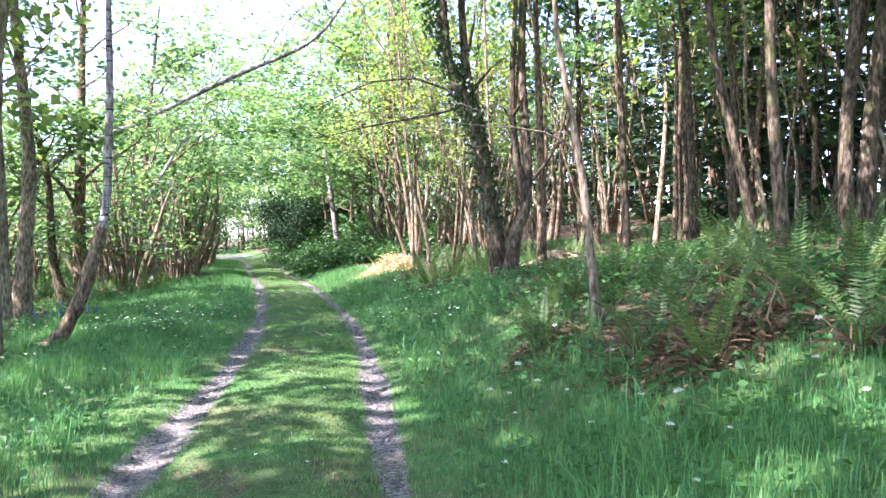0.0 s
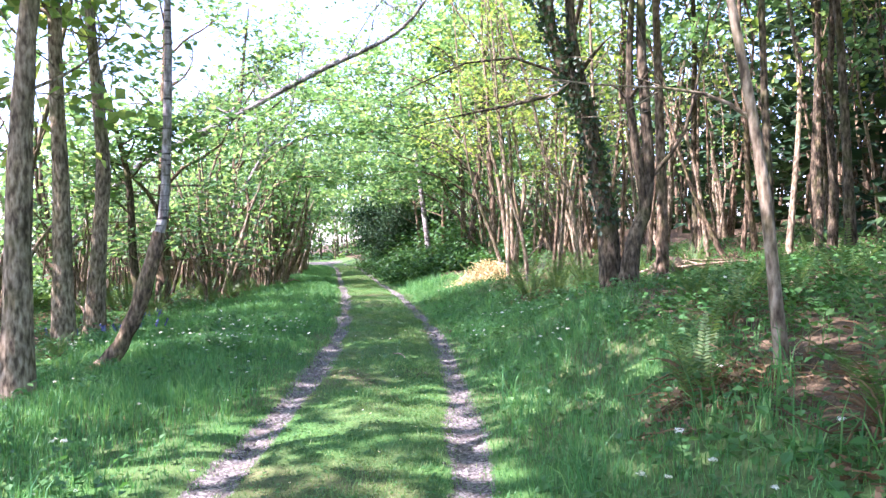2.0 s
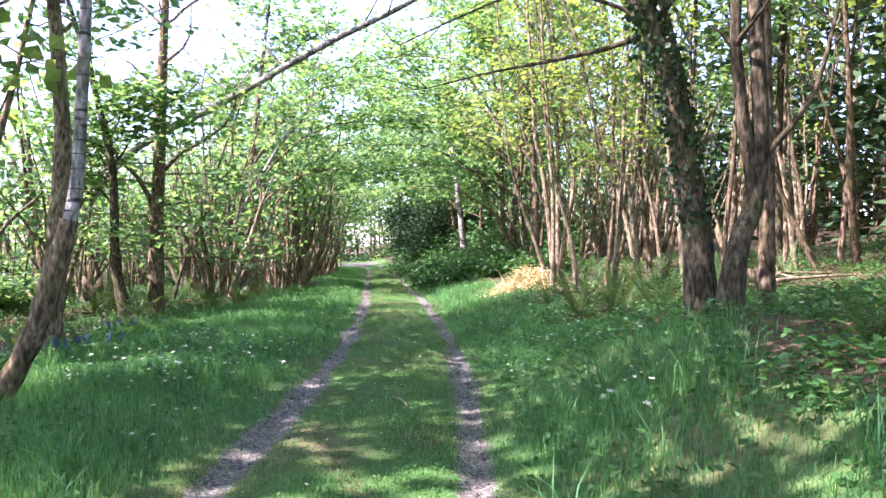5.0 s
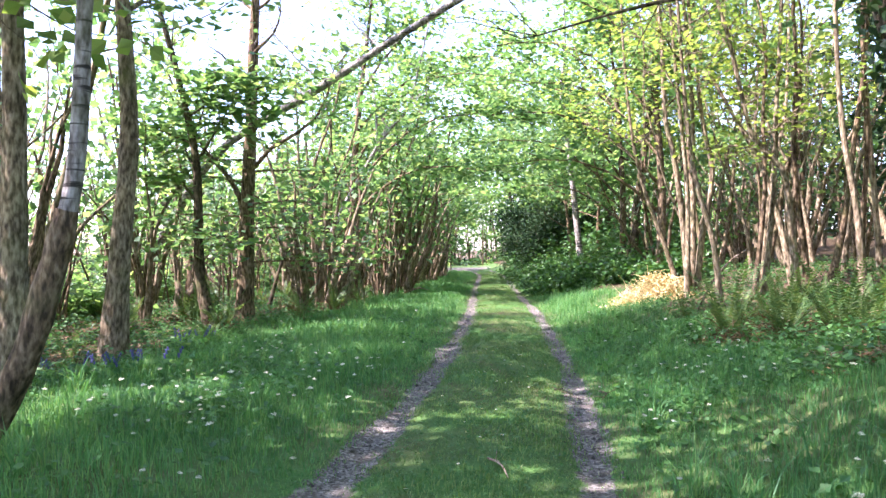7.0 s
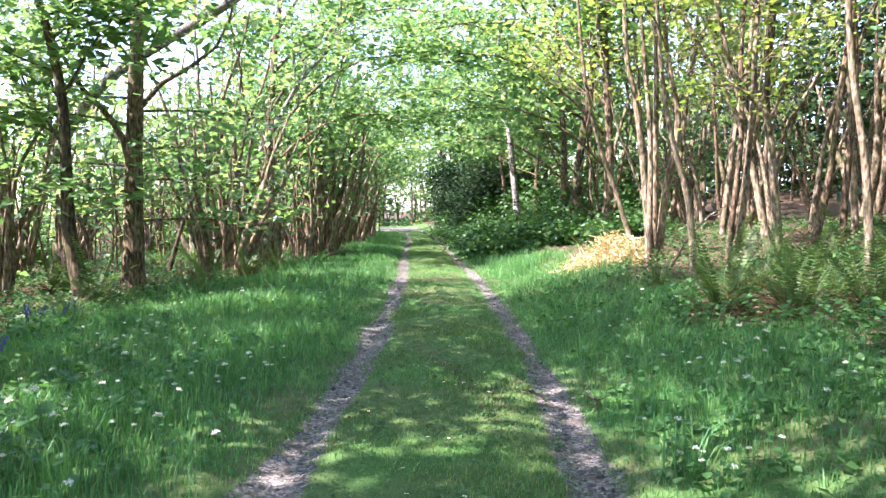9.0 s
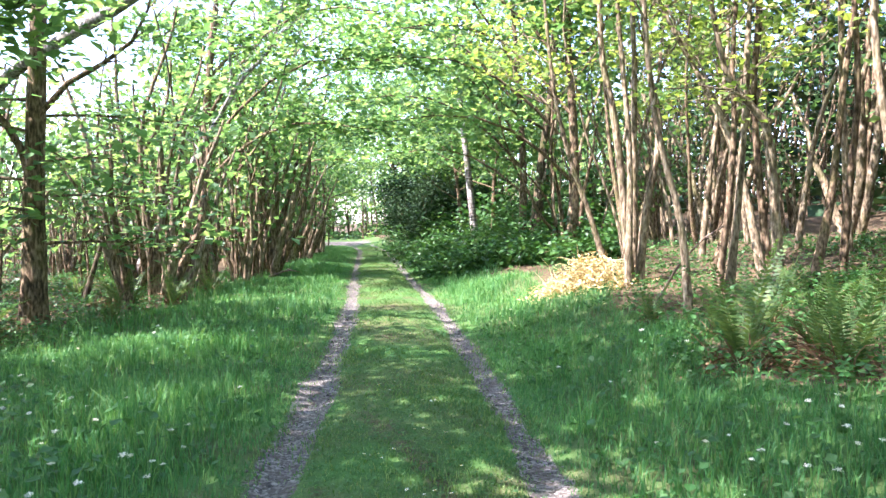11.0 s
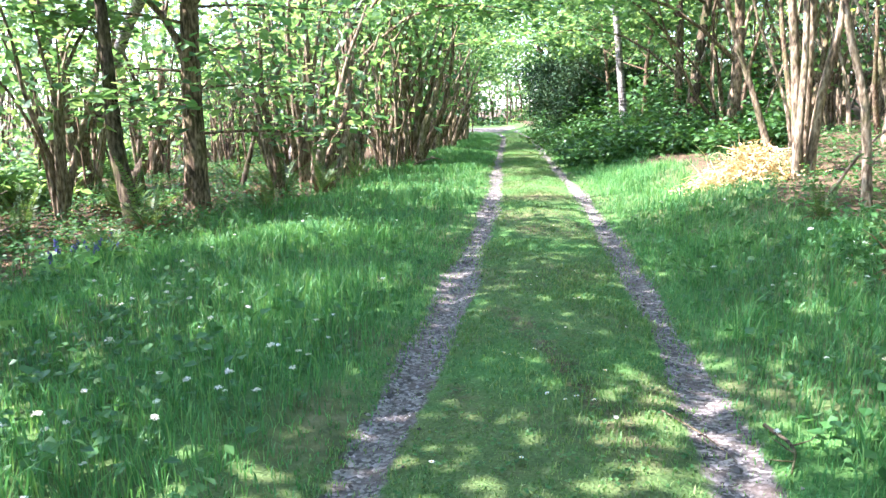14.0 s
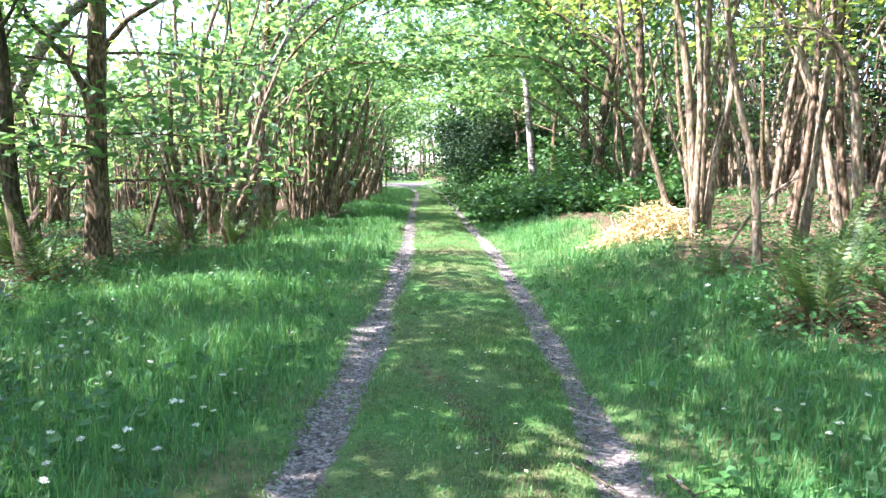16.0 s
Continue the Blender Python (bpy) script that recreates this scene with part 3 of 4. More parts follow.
plant(back_kinds, [(-7.4, -5, 1.0), (-7.8, -1.8, 1.1), (-7.4, 1.2, 1.1), (-8.0, 4.3, 1.25), (-7.4, 7.4, 1.15), (-6.7, 5.8, 1.05), (-3.9, 0.2, 1.0), (-7.9, 10.4, 0.85), (-7.0, 13.0, 0.8), (-9.4, 16.2, 0.9),
                   (-11, -3.5, 1.1), (-10.6, 2.6, 1.1), (-11.2, 8.8, 1.1), (-10.8, 14.0, 0.9)]
      + scatter(8, -4.5, -16, -22, -7, 2.2) + scatter(14, 5, 16, -20, 5, 2.2))
rng = np.random.default_rng(38)
# Dark bank trunks; their unseen crowns and the first two oaks are added shade.
shade_kinds = [pole_tree("oak_tree", 13, 0.11, BARK_DARK, LEAF, 6.0, 15, 24, 0.22, "tall brown oak on the bank, its high crown added for shade", "bank oaks", 0.04, 0.6, 2.8, tilt=0.4),
               pole_tree("oak_tree", 14, 0.09, BARK_DARK, LEAF, 6.5, 14, 24, 0.22, "slim dark oak, its high crown added for shade", "bank oaks", 0.05, 0.6, 2.6, tilt=0.4)]
plant(shade_kinds, [(3.9, 2.8, 0.95), (4.6, 0.2, 1.0), (7.6, 6.6, 0.95), (6.8, 9.4, 0.9), (8.6, 11.4, 1.0), (9.8, 8.6, 1.05), (10.4, 14.6, 1.0), (11.6, 11.6, 1.05), (8.2, 16.4, 0.95), (12.6, 16.4, 1.05), (9.4, 19.0, 1.0), (13.4, 20.0, 1.0), (11.4, 22.0, 1.0), (8.0, 22.6, 0.95)], 2)



def stool(n, spread, thick=1.0):
    """A coppice stool: a dozen crooked stems from one foot."""
    tree = thing("coppice_stool", (0, 0, 0), "coppice stool of crooked brown stems", "tree", "coppice stools")
    ends = []
    for _ in range(n):
        a = rng.uniform(0, 2 * np.pi)
        p = wander((0.25 * math.cos(a) * rng.random(), 0.25 * math.sin(a) * rng.random(), -0.1), (spread * math.cos(a), spread * math.sin(a), 1), rng.uniform(2.5, 5.5) * (0.6 + 0.4 * thick), 8, 0.13, 0.02)
        line = smooth_line(p, 12)
        v, f = tube(line, np.linspace(rng.uniform(0.03, 0.075) * thick, 0.012 * thick, 12), 7, 0.07)
        # Pale bark on most stems puts a sunlit look into their colour.
        part("stem", mesh_of("stem", v, f, smooth=True), BARK if rng.random() < 0.35 else BARK_PALE, tree)
        ends.extend(line[5:])
    v, f = leaves([e for e in ends if e[2] > 0.9 and rng.random() < 0.75], 0.32, 4, 0.18, 0.45, 0.8)
    part("crown", mesh_of("crown", v, f), LEAF, tree)
    return tree


edge_places = []
for y in np.arange(24.5, 62, 1.15):
    u = float(coppice_edge(y)) + rng.uniform(0.1, 0.9)
    edge_places.append((float(centre(y)) - u, y + rng.uniform(-0.4, 0.4), rng.uniform(0.75, 1.15)))
plant([stool(7, 0.16, 1.2), stool(5, 0.12, 1.7), stool(4, 0.14, 1.9)], edge_places, 2)
plant([stool(9, 0.3), stool(7, 0.4), stool(11, 0.25), stool(5, 0.2, 1.7)], scatter(30, -5.2, -11, 24, 55, 0.9, 1.4) + scatter(16, -7.2, -13, 12, 26, 1.2) + scatter(14, 4.5, 12, 24, 45, 1.3), 4)
rng = np.random.default_rng(35)
canopy_kinds = [pole_tree("sycamore_tree", 9, 0.13, BARK, LEAF, 2.2, 17, 26, 0.24, "broad sycamore in fresh leaf arching over the track", "canopy trees", 0.05, 0.6, 4.4, 0.0),
                pole_tree("sycamore_tree", 11, 0.15, BARK_DARK, LEAF, 2.4, 19, 24, 0.24, "tall sycamore in full leaf beside the track", "canopy trees", 0.04, 0.65, 4.8, 0.0)]
plant(canopy_kinds, [(x + float(centre(y)), y, s) for x, y, s in ((-5.4, 34, 0.8), (-5.0, 41, 0.9), (-4.0, 47, 1.0), (-3.8, 53, 1.1), (-3.6, 60, 1.2), (-3.2, 73, 1.3), (3.4, 74, 1.3), (4.6, 34, 0.95), (4.2, 39, 1), (3.8, 44, 1), (3.6, 49, 1), (3.6, 55, 1.05), (3.4, 61, 1.1), (7, 41, 1.1), (6.5, 48, 1), (-3.4, 67, 1.1), (3.2, 68, 1.1))], 4)


rng = np.random.default_rng(39)
# Two unseen oaks, added so their limbs block the sun from the near bank.
grown_tree("oak_tree", [(4.5, 3.9, 0.6), (4.45, 3.9, 2.6), (4.3, 3.95, 4.6), (4.2, 4.0, 6.4)], 0.16, BARK, "broad oak added out of view, its long limbs shading track and bank", 12, (5.4, 99), LEAF, 12, 0.2, 18, 0.55,
           [([(4.35, 3.95, 4.6), (3.2, 4.2, 6.0), (1.6, 4.6, 7.2), (-0.4, 5.0, 8.0)], 0.09, 0.02), ([(4.3, 3.95, 5.2), (3.4, 5.0, 6.6), (2.2, 6.2, 7.6), (0.8, 7.2, 8.2)], 0.08, 0.02),
            ([(4.2, 4.0, 6.4), (3.0, 3.6, 7.8), (1.2, 3.4, 8.8), (-0.6, 3.4, 9.4)], 0.08, 0.02)], 3.2)
grown_tree("oak_tree", [(4.4, -0.2, 0.6), (4.35, -0.2, 2.6), (4.2, -0.1, 4.6), (4.1, 0.0, 6.4)], 0.17, BARK, "broad oak added out of view, its long limbs shading track and bank", 16, (5.2, 99), LEAF, 12, 0.2, 22, 0.6,
           [([(4.25, -0.1, 4.6), (3.0, 0.6, 6.0), (1.4, 1.4, 7.2), (-0.6, 2.4, 8.0)], 0.09, 0.02), ([(4.2, -0.1, 5.2), (3.6, 1.4, 6.6), (2.4, 2.8, 7.6), (1.0, 3.8, 8.2)], 0.08, 0.02),
            ([(4.1, 0.0, 6.4), (3.0, -0.2, 7.8), (1.2, 0.2, 8.8), (-0.8, 0.6, 9.4)], 0.08, 0.02), ([(4.15, 0.0, 5.8), (3.4, 2.4, 7.2), (3.2, 4.2, 8.4), (2.6, 5.6, 9.2)], 0.08, 0.02)], 3.6)
rng = np.random.default_rng(60)
for side, y0 in ((-1, 31.0), (1, 36.0), (-1, 42.0), (1, 30.0)):
    x0 = float(centre(y0)) + side * 4.6
    arms = []
    for z0, z1, k in ((2.6, 4.0, 0.9), (3.4, 5.4, 1.1), (4.2, 6.6, 1.0), (5.2, 7.8, 1.15), (6.2, 9.0, 0.9)):
        dy = rng.uniform(-2.2, 1.2)
        arms.append(([(x0, y0, z0), (x0 - side * 1.4 * k, y0 + dy * 0.4, z0 + 0.7 * (z1 - z0)), (x0 - side * 3.0 * k, y0 + dy * 0.8, z1), (x0 - side * 4.8 * k, y0 + dy, z1 - 0.2)], 0.05, 0.01))
    grown_tree("sycamore_tree", [(x0, y0, 0.0), (x0 + side * 0.1, y0, 3.0), (x0 - side * 0.1, y0, 6.0)], 0.13, BARK, "sycamore with long leafy limbs reaching over the track", 6, (2.4, 99), LEAF, 10, 0.22, 14, 0.5, arms, 2.2, group="canopy trees")


rng = np.random.default_rng(36)
def far_wood(name, label, xs, ys, n, tall, leafn, mat, ride=4.0, size=0.36):
    """Distant wood: stems and foliage, more than one could count."""
    stems, ends = [], []
    for _ in range(n):
        x, y = rng.uniform(*xs), rng.uniform(*ys)
        if abs(x - float(centre(y))) < ride:
            continue
        z = float(height(x, y))
        p = wander((x, y, z - 0.2), (0, 0, 1), tall * rng.uniform(0.6, 1.2), 5, 0.1)
        stems.append(tube(p, np.linspace(rng.uniform(0.003, 0.009) * tall + 0.008, 0.012, 6), 5))
        for _ in range(leafn):
            q = p[rng.integers(0, 6)] * [1, 1, 0.9] + [0, 0, 0.6]
            ends.append(q + rng.normal(size=3) * [0.9, 0.9, 0.6])
    v, f = join(stems)
    tagged(part(name + "_stems", mesh_of("stems", v, f, smooth=True), BARK), label, "woodland", kind="stuff")
    v, f = leaves(ends, 0.6, 9, size, 0.3, 0.4)
    tagged(part(name + "_foliage", mesh_of("foliage", v, f), mat), "leaves of the " + label, "foliage", kind="stuff")


far_wood("far_wood", "distant thin woodland of slim stems in leaf", (-30, -14), (8, 70), 100, 6, 4, LEAF)
far_wood("leafy_thicket", "sunlit leafy saplings deep in the coppice", (-25, -13.5), (12, 62), 150, 6, 8, LEAF, 4.0, 0.26)
far_wood("coppice_thicket", "thicket of thin bare coppice shoots behind the verge", (-17, -8.5), (13, 60), 280, 3.6, 1, LEAF, 4.0, 0.2)
far_wood("far_wood", "distant woodland climbing the bank", (12, 30), (6, 70), 330, 13, 14, EVERGREEN, 4.0, 0.5)
far_wood("far_wood", "woodland beside the end of the ride", (-40, 22), (64, 95), 200, 11, 12, LEAF)
far_wood("far_wood", "woodland closing the end of the ride", (-45, 25), (92, 120), 300, 15, 14, LEAF, 0.0, 0.6)


rng = np.random.default_rng(37)
# ---- bramble bank ----
def bramble(x, y, w, tall, label, mat=LEAF_BUSH, size=0.12):
    z = float(height(x, y))
    bush = thing("bramble_bush", (x, y, z), label, "bush", "bramble bank")
    canes, ends = [], []
    for _ in range(46):
        a, r = rng.uniform(0, 2 * np.pi), w * math.sqrt(rng.random()) * 0.7
        sx, sy = r * math.cos(a), r * math.sin(a)
        p = wander((sx, sy, float(height(x + sx, y + sy)) - z - 0.05), (math.cos(a) * 0.5, math.sin(a) * 0.5, 1), tall * rng.uniform(0.5, 1.2), 6, 0.2, -0.08)
        canes.append(tube(p, np.linspace(0.008, 0.003, 7), 3))
        ends.extend(p[1:])
    v, f = join(canes)
    tagged(part("cane_tangle", mesh_of("cane_tangle", v, f, smooth=True), BARK, bush), kind="stuff")
    v, f = leaves(ends, 0.12 + 0.08 * tall, 11, size, 0.6, 0.5)
    part("foliage", mesh_of("foliage", v, f), mat, bush)


for x, y, w, tall in ((0.9, 30.6, 1.0, 0.6), (2.1, 29.5, 1.2, 0.7), (0.3, 33.5, 1.0, 0.7), (1.6, 33, 1.4, 0.9), (3.2, 31, 1.5, 1.1), (-0.1, 38, 1.1, 0.9), (1.2, 37.5, 1.5, 1.2), (-0.8, 43, 1.2, 1.1), (3, 35.5, 1.8, 1.4), (-1.5, 49, 1.2, 1.3), (3.4, 28, 1.0, 0.8), (0.2, 31.8, 0.6, 0.6)):
    bramble(x, y, w, tall, "dense green bramble bush beside the track")
for x, y, w, tall in ((1.6, 45, 1.6, 2.0), (0.9, 51, 1.8, 2.5), (-0.4, 57, 1.9, 2.8), (3.0, 49, 2.0, 3.0), (-1.6, 63, 1.8, 2.6), (3.2, 40, 1.5, 2.4), (4.8, 36, 1.8, 2.8)):
    bramble(x, y, w, tall, "tall dark green shrub behind the brambles", LEAF_BUSH, 0.2)
def evergreen(x, y, w, tall, label):
    """A rounded, dense evergreen: several stems and a lumpy crown down to the ground."""
    z = float(height(x, y))
    bush = thing("evergreen_shrub", (x, y, z), label, "shrub", "evergreen shrubs")
    ends = []
    for _ in range(26):
        a = rng.uniform(0, 2 * np.pi)
        out = rng.uniform(0.2, 1.0)
        p = wander((0.15 * math.cos(a), 0.15 * math.sin(a), -0.1), (out * w / tall * 1.6 * math.cos(a), out * w / tall * 1.6 * math.sin(a), 1), tall * rng.uniform(0.75, 1.0) * math.sqrt(1 - 0.45 * out * out), 7, 0.1)
        part("stem", mesh_of("stem", *tube(p, np.linspace(0.05, 0.012, 8), 5), smooth=True), BARK_DARK, bush)
        for q in p[2:]:
            ends.extend(q + rng.normal(size=(4, 3)) * [0.34, 0.34, 0.3])
    for _ in range(60):
        a = rng.uniform(0, 2 * np.pi)
        ends.append(np.array([w * 0.8 * math.cos(a), w * 0.8 * math.sin(a), rng.uniform(0.1, 0.5) * tall]))
    v, f = leaves(ends, 0.26, 22, 0.13, 0.8, 0.8)
    part("foliage", mesh_of("foliage", v, f), EVERGREEN, bush)


for u, y, w, tall in ((2.9, 47, 1.5, 3.4), (2.5, 52, 1.7, 4.4), (2.6, 57, 1.9, 5.0), (4.6, 50, 2.0, 5.0), (5.0, 55, 2.0, 5.5)):
    evergreen(u + float(centre(y)), y, w, tall, "rounded dark evergreen shrub crowding the far track")
for x, y, w, tall in ((-10.4, 23, 1.2, 1.1), (-12, 29, 1.5, 1.4), (-13.5, 16, 1.5, 1.6), (-11, 36, 1.4, 1.5)):
    bramble(x, y, w, tall, "leafy undergrowth bush deep in the coppice", LEAF, 0.17)


rng = np.random.default_rng(50)
# ---- ground cover ----
def blades(x, y, tall, wide, bend=0.5):
    """Grass blades: a curved strip of three triangles each."""
    n = len(x)
    z = height(x, y) - 0.01
    yaw = rng.uniform(0, 2 * np.pi, n)
    face = yaw + np.pi / 2 + rng.normal(0, 0.5, n)
    side = np.stack([np.cos(face), np.sin(face), np.zeros(n)], 1) * (wide / 2)[:, None]
    out = np.stack([np.cos(yaw), np.sin(yaw), np.zeros(n)], 1)
    b = (bend * rng.uniform(0.2, 1.3, n) * tall)[:, None]
    up = np.array([[0, 0, 1.0]])
    base = np.stack([x, y, z], 1)
    mid = base + out * b * 0.3 + up * (tall * 0.6)[:, None]
    tip = base + out * b + up * (tall * rng.uniform(0.8, 1.05, n))[:, None]
    v = np.stack([base - side, base + side, mid + side * 0.8, mid - side * 0.8, tip], 1).reshape(-1, 3)
    k = np.arange(n)[:, None] * 5
    f = np.concatenate([k + [0, 1, 2], k + [0, 2, 3], k + [3, 2, 4]])
    return v, f


def strip(ulo, uhi, ylo, yhi, per_m2):
    n = int((uhi - ulo) * (yhi - ylo) * per_m2)
    y = rng.uniform(ylo, yhi, n)
    u = rng.uniform(ulo, uhi, n)
    return u, centre(y) + u, y


def patchy(x, y, s=1.0):
    return 0.5 + 0.25 * np.sin(2.1 * s * x + 1.3 * np.sin(1.1 * s * y)) + 0.25 * np.sin(1.7 * s * y + 1.9 * np.sin(0.9 * s * x))


def verge_grass(name, label, spans, mat, tall, wide, keep):
    vs = []
    for ulo, uhi, ylo, yhi, d in spans:
        u, x, y = strip(ulo, uhi, ylo, yhi, d)
        ok = keep(u, x, y)
        u, x, y = u[ok], x[ok], y[ok]
        far = np.clip((y - 12) / 25, 0, 1.2)
        h = tall(u, x, y) * rng.uniform(0.55, 1.25, len(x))
        vs.append(blades(x, y, h, wide * (1 + 1.6 * far) * rng.uniform(0.7, 1.3, len(x))))
    v, f = join(vs)
    tagged(part(name, mesh_of(name, v, f), mat), label, "grass", kind="stuff")


def on_gravel(u, y):
    """True where the wheels keep the grass away; the edge is ragged."""
    d = np.abs(np.abs(u) - HALF_GAUGE) + rut_edge(u, y)
    return d + rng.normal(0, 0.045, len(d)) < 0.1


verge_grass("verge_grass", "long lush green grass on the verges", [
    (-5.2, -0.85, 3.5, 20, 1050), (0.85, 4.2, 3.0, 20, 1150), (4.2, 6.5, 2.5, 5.2, 1000), (-5.5, -0.85, 20, 40, 330), (0.85, 4.0, 20, 32, 400), (-5.5, -0.85, 40, 64, 130), (0.9, 1.6, 30, 60, 200)],
    GRASS, lambda u, x, y: 0.04 + (0.04 + 0.14 * patchy(x, y)) * ease(0.85, 1.6, np.abs(u)) * np.where(u > 0, 0.85, 1.0), 0.0062,
    lambda u, x, y: ~on_gravel(u, y) & (rng.random(len(u)) < np.where(u > 0, 1 - 0.95 * ease(-0.4, 0.5, u - bank_edge(y)), 1 - 0.88 * ease(-0.4, 0.7, -u - coppice_edge(y)))))
verge_grass("track_grass", "short worn grass with moss between the ruts", [
    (-0.95, 0.95, 3.5, 20, 2300), (-0.95, 0.95, 20, 40, 800), (-0.95, 0.95, 40, 64, 250)],
    GRASS_SHORT, lambda u, x, y: 0.022 + 0.03 * patchy(x, y, 2), 0.006,
    lambda u, x, y: (rng.random(len(u)) < np.where(on_gravel(u, y), 0.07, 0.25 + 0.9 * patchy(x, y, 1.7))))
u, x, y = strip(-0.6, 0.6, 4, 24, 130)
v, f = leaves(np.stack([x, y, height(x, y) + 0.02], 1), 0.015, 3, 0.022, 0.3, 0.25)
tagged(part("clover", mesh_of("clover", v, f), HERB), "small clover leaves in the short track grass", "clover", kind="stuff")
# long sedge tufts among the grass
tufts = []
for _ in range(130):
    y = rng.uniform(4, 30)
    u = rng.uniform(1.1, 2.6) if rng.random() < 0.45 else -rng.uniform(1.1, 4.8)
    n = 22
    x0 = float(centre(y)) + u
    tufts.append(blades(x0 + rng.normal(0, 0.05, n), y + rng.normal(0, 0.05, n), rng.uniform(0.2, 0.42, n), np.full(n, 0.009), 0.9))
v, f = join(tufts)
tagged(part("grass_tufts", mesh_of("grass_tufts", v, f), GRASS), "taller arching grass tufts on the verges", "grass", kind="stuff")


def herbs(name, label, spans, mat, size, lift):
    c, total = [], 0
    for ulo, uhi, ylo, yhi, d in spans:
        u, x, y = strip(ulo, uhi, ylo, yhi, d)
        keep = (rng.random(len(x)) < 0.25 + patchy(x, y, 0.8)) & ((u < 2) | (u > bank_edge(y) - 0.2) | (uhi < 2.6) | (yhi < 5))
        x, y = x[keep], y[keep]
        c.append(np.stack([x, y, height(x, y) + rng.uniform(0.02, 1, len(x)) ** 1.5 * lift], 1))
    v, f = leaves(np.concatenate(c), 0.05, 3, size, 0.5, 0.35, 0.1)
    tagged(part(name, mesh_of(name, v, f), mat), label, "undergrowth", kind="stuff")


herbs("wood_herbs", "low green herbs and brambles on the woodland floor", [
    (2.0, 6.0, 4.6, 22, 220), (6.0, 7.0, 4.6, 22, 160), (7, 14, 5, 26, 110), (-9, -4.2, 8, 34, 140), (3.2, 9, 22, 34, 60), (14, 24, 5, 30, 20), (-16, -9, 8, 40, 45)], HERB, 0.062, 0.22)
herbs("verge_herbs", "broad-leaved herbs among the verge grass", [
    (-4.5, -1.2, 4, 22, 38), (1.1, 2.4, 4, 22, 55), (1.3, 2.4, 13.5, 16.5, 60), (1.6, 2.5, 3, 5, 70), (2.4, 4.5, 3, 4.8, 70)], HERB, 0.06, 0.15)
herbs("garlic_leaves", "patch of broad dark green leaves in the verge", [(-3.0, -1.7, 12.4, 16.2, 55)], HERB, 0.075, 0.2)
herbs("dead_leaves", "brown dead bracken and leaf litter", [
    (2.5, 7.0, 3.5, 24, 12), (-9, -5.2, 8, 34, 90), (7, 14, 6, 26, 30)], DEAD, 0.055, 0.05)

# pebbles in the ruts
pv, pf = [], []
u, x, y = strip(-1, 1, 3.5, 26, 420)
ok = np.abs(np.abs(u) - HALF_GAUGE) < rng.normal(0.09, 0.06, len(u))
x, y = x[ok], y[ok]
n = len(x)
s = rng.gamma(2.0, 0.0032, n) + 0.0035
octa = np.array([(1, 0, 0), (0, 1, 0), (-1, 0, 0), (0, -1, 0), (0, 0, 0.7), (0, 0, -0.7)])
v = octa[None] * s[:, None, None] * rng.uniform(0.6, 1.3, (n, 6, 1)) + np.stack([x, y, height(x, y) + s * 0.2], 1)[:, None]
k = np.arange(n)[:, None] * 6
f = np.concatenate([k + t for t in ([0, 1, 4], [1, 2, 4], [2, 3, 4], [3, 0, 4], [1, 0, 5], [2, 1, 5], [3, 2, 5], [0, 3, 5])])
stone, nt, b = material("pebble", 0.9, 0.2)
nt.links.new(ramp(nt, nt.nodes.new("ShaderNodeNewGeometry").outputs["Random Per Island"],
                  [(0, (0.042, 0.039, 0.033)), (0.6, (0.108, 0.099, 0.085)), (1, (0.27, 0.25, 0.22))]), b.inputs["Base Color"])
tagged(part("track_gravel", mesh_of("track_gravel", v.reshape(-1, 3), f), stone), "loose grey gravel in the wheel ruts", "gravel", kind="stuff")


# ---- ferns ----
rng = np.random.default_rng(51)
def frond_mesh(length, arch, pairs=24, width=0.085):
    t = np.linspace(0, 1, 9)
    rx = length * (0.28 * t + arch * t ** 2.4)
    rz = length * (0.95 * t - 0.30 * arch * t ** 3)
    spine = np.stack([rx, np.zeros(9), rz], 1)
    sv, sf = tube(spine, np.linspace(0.005, 0.0015, 9), 3)
    vs, fs, at = [sv], [], len(sv)
    tri = []
    for s in np.linspace(0.16, 0.99, pairs):
        c = np.array([np.interp(s, t, spine[:, k]) for k in range(3)])
        d = np.array([np.interp(min(1, s + 0.03), t, spine[:, k]) for k in range(3)]) - c
        d /= np.linalg.norm(d) + 1e-9
        w = width * math.sin(math.pi * min(1, s * 0.85 + 0.13)) ** 0.8 + 0.008
        h = length * 0.85 / pairs * 0.42
        for sg in (-1, 1):
            out = np.array([0, sg, 0]) * 0.95 + d * 0.32 + rng.normal(size=3) * 0.06
            q = [c, c + out * w * 0.4 + d * h, c + out * w, c + out * w * 0.4 - d * h]
            vs.append(np.array(q))
            tri += [[at, at + 1, at + 2], [at, at + 2, at + 3]]
            at += 4
    return mesh_of("frond", np.concatenate(vs), sf, np.array(tri))


FRONDS = [frond_mesh(0.9, 0.25), frond_mesh(0.8, 0.45), frond_mesh(0.95, 0.12), frond_mesh(0.7, 0.6)]
DEAD_FRONDS = []
for _ in range(2):
    lines = []
    for _ in range(34):
        a = rng.uniform(0, 2 * np.pi)
        p = wander((0.05 * math.cos(a), 0.05 * math.sin(a), 0.02), (math.cos(a) * 0.45, math.sin(a) * 0.45, 1), rng.uniform(0.2, 0.5), 5, 0.2, -0.3)
        p[:, 2] = np.maximum(p[:, 2], 0.015)
        lines.append(tube(p, np.linspace(0.009, 0.004, 6), 3))
    DEAD_FRONDS.append(mesh_of("dead_fronds", *join(lines)))


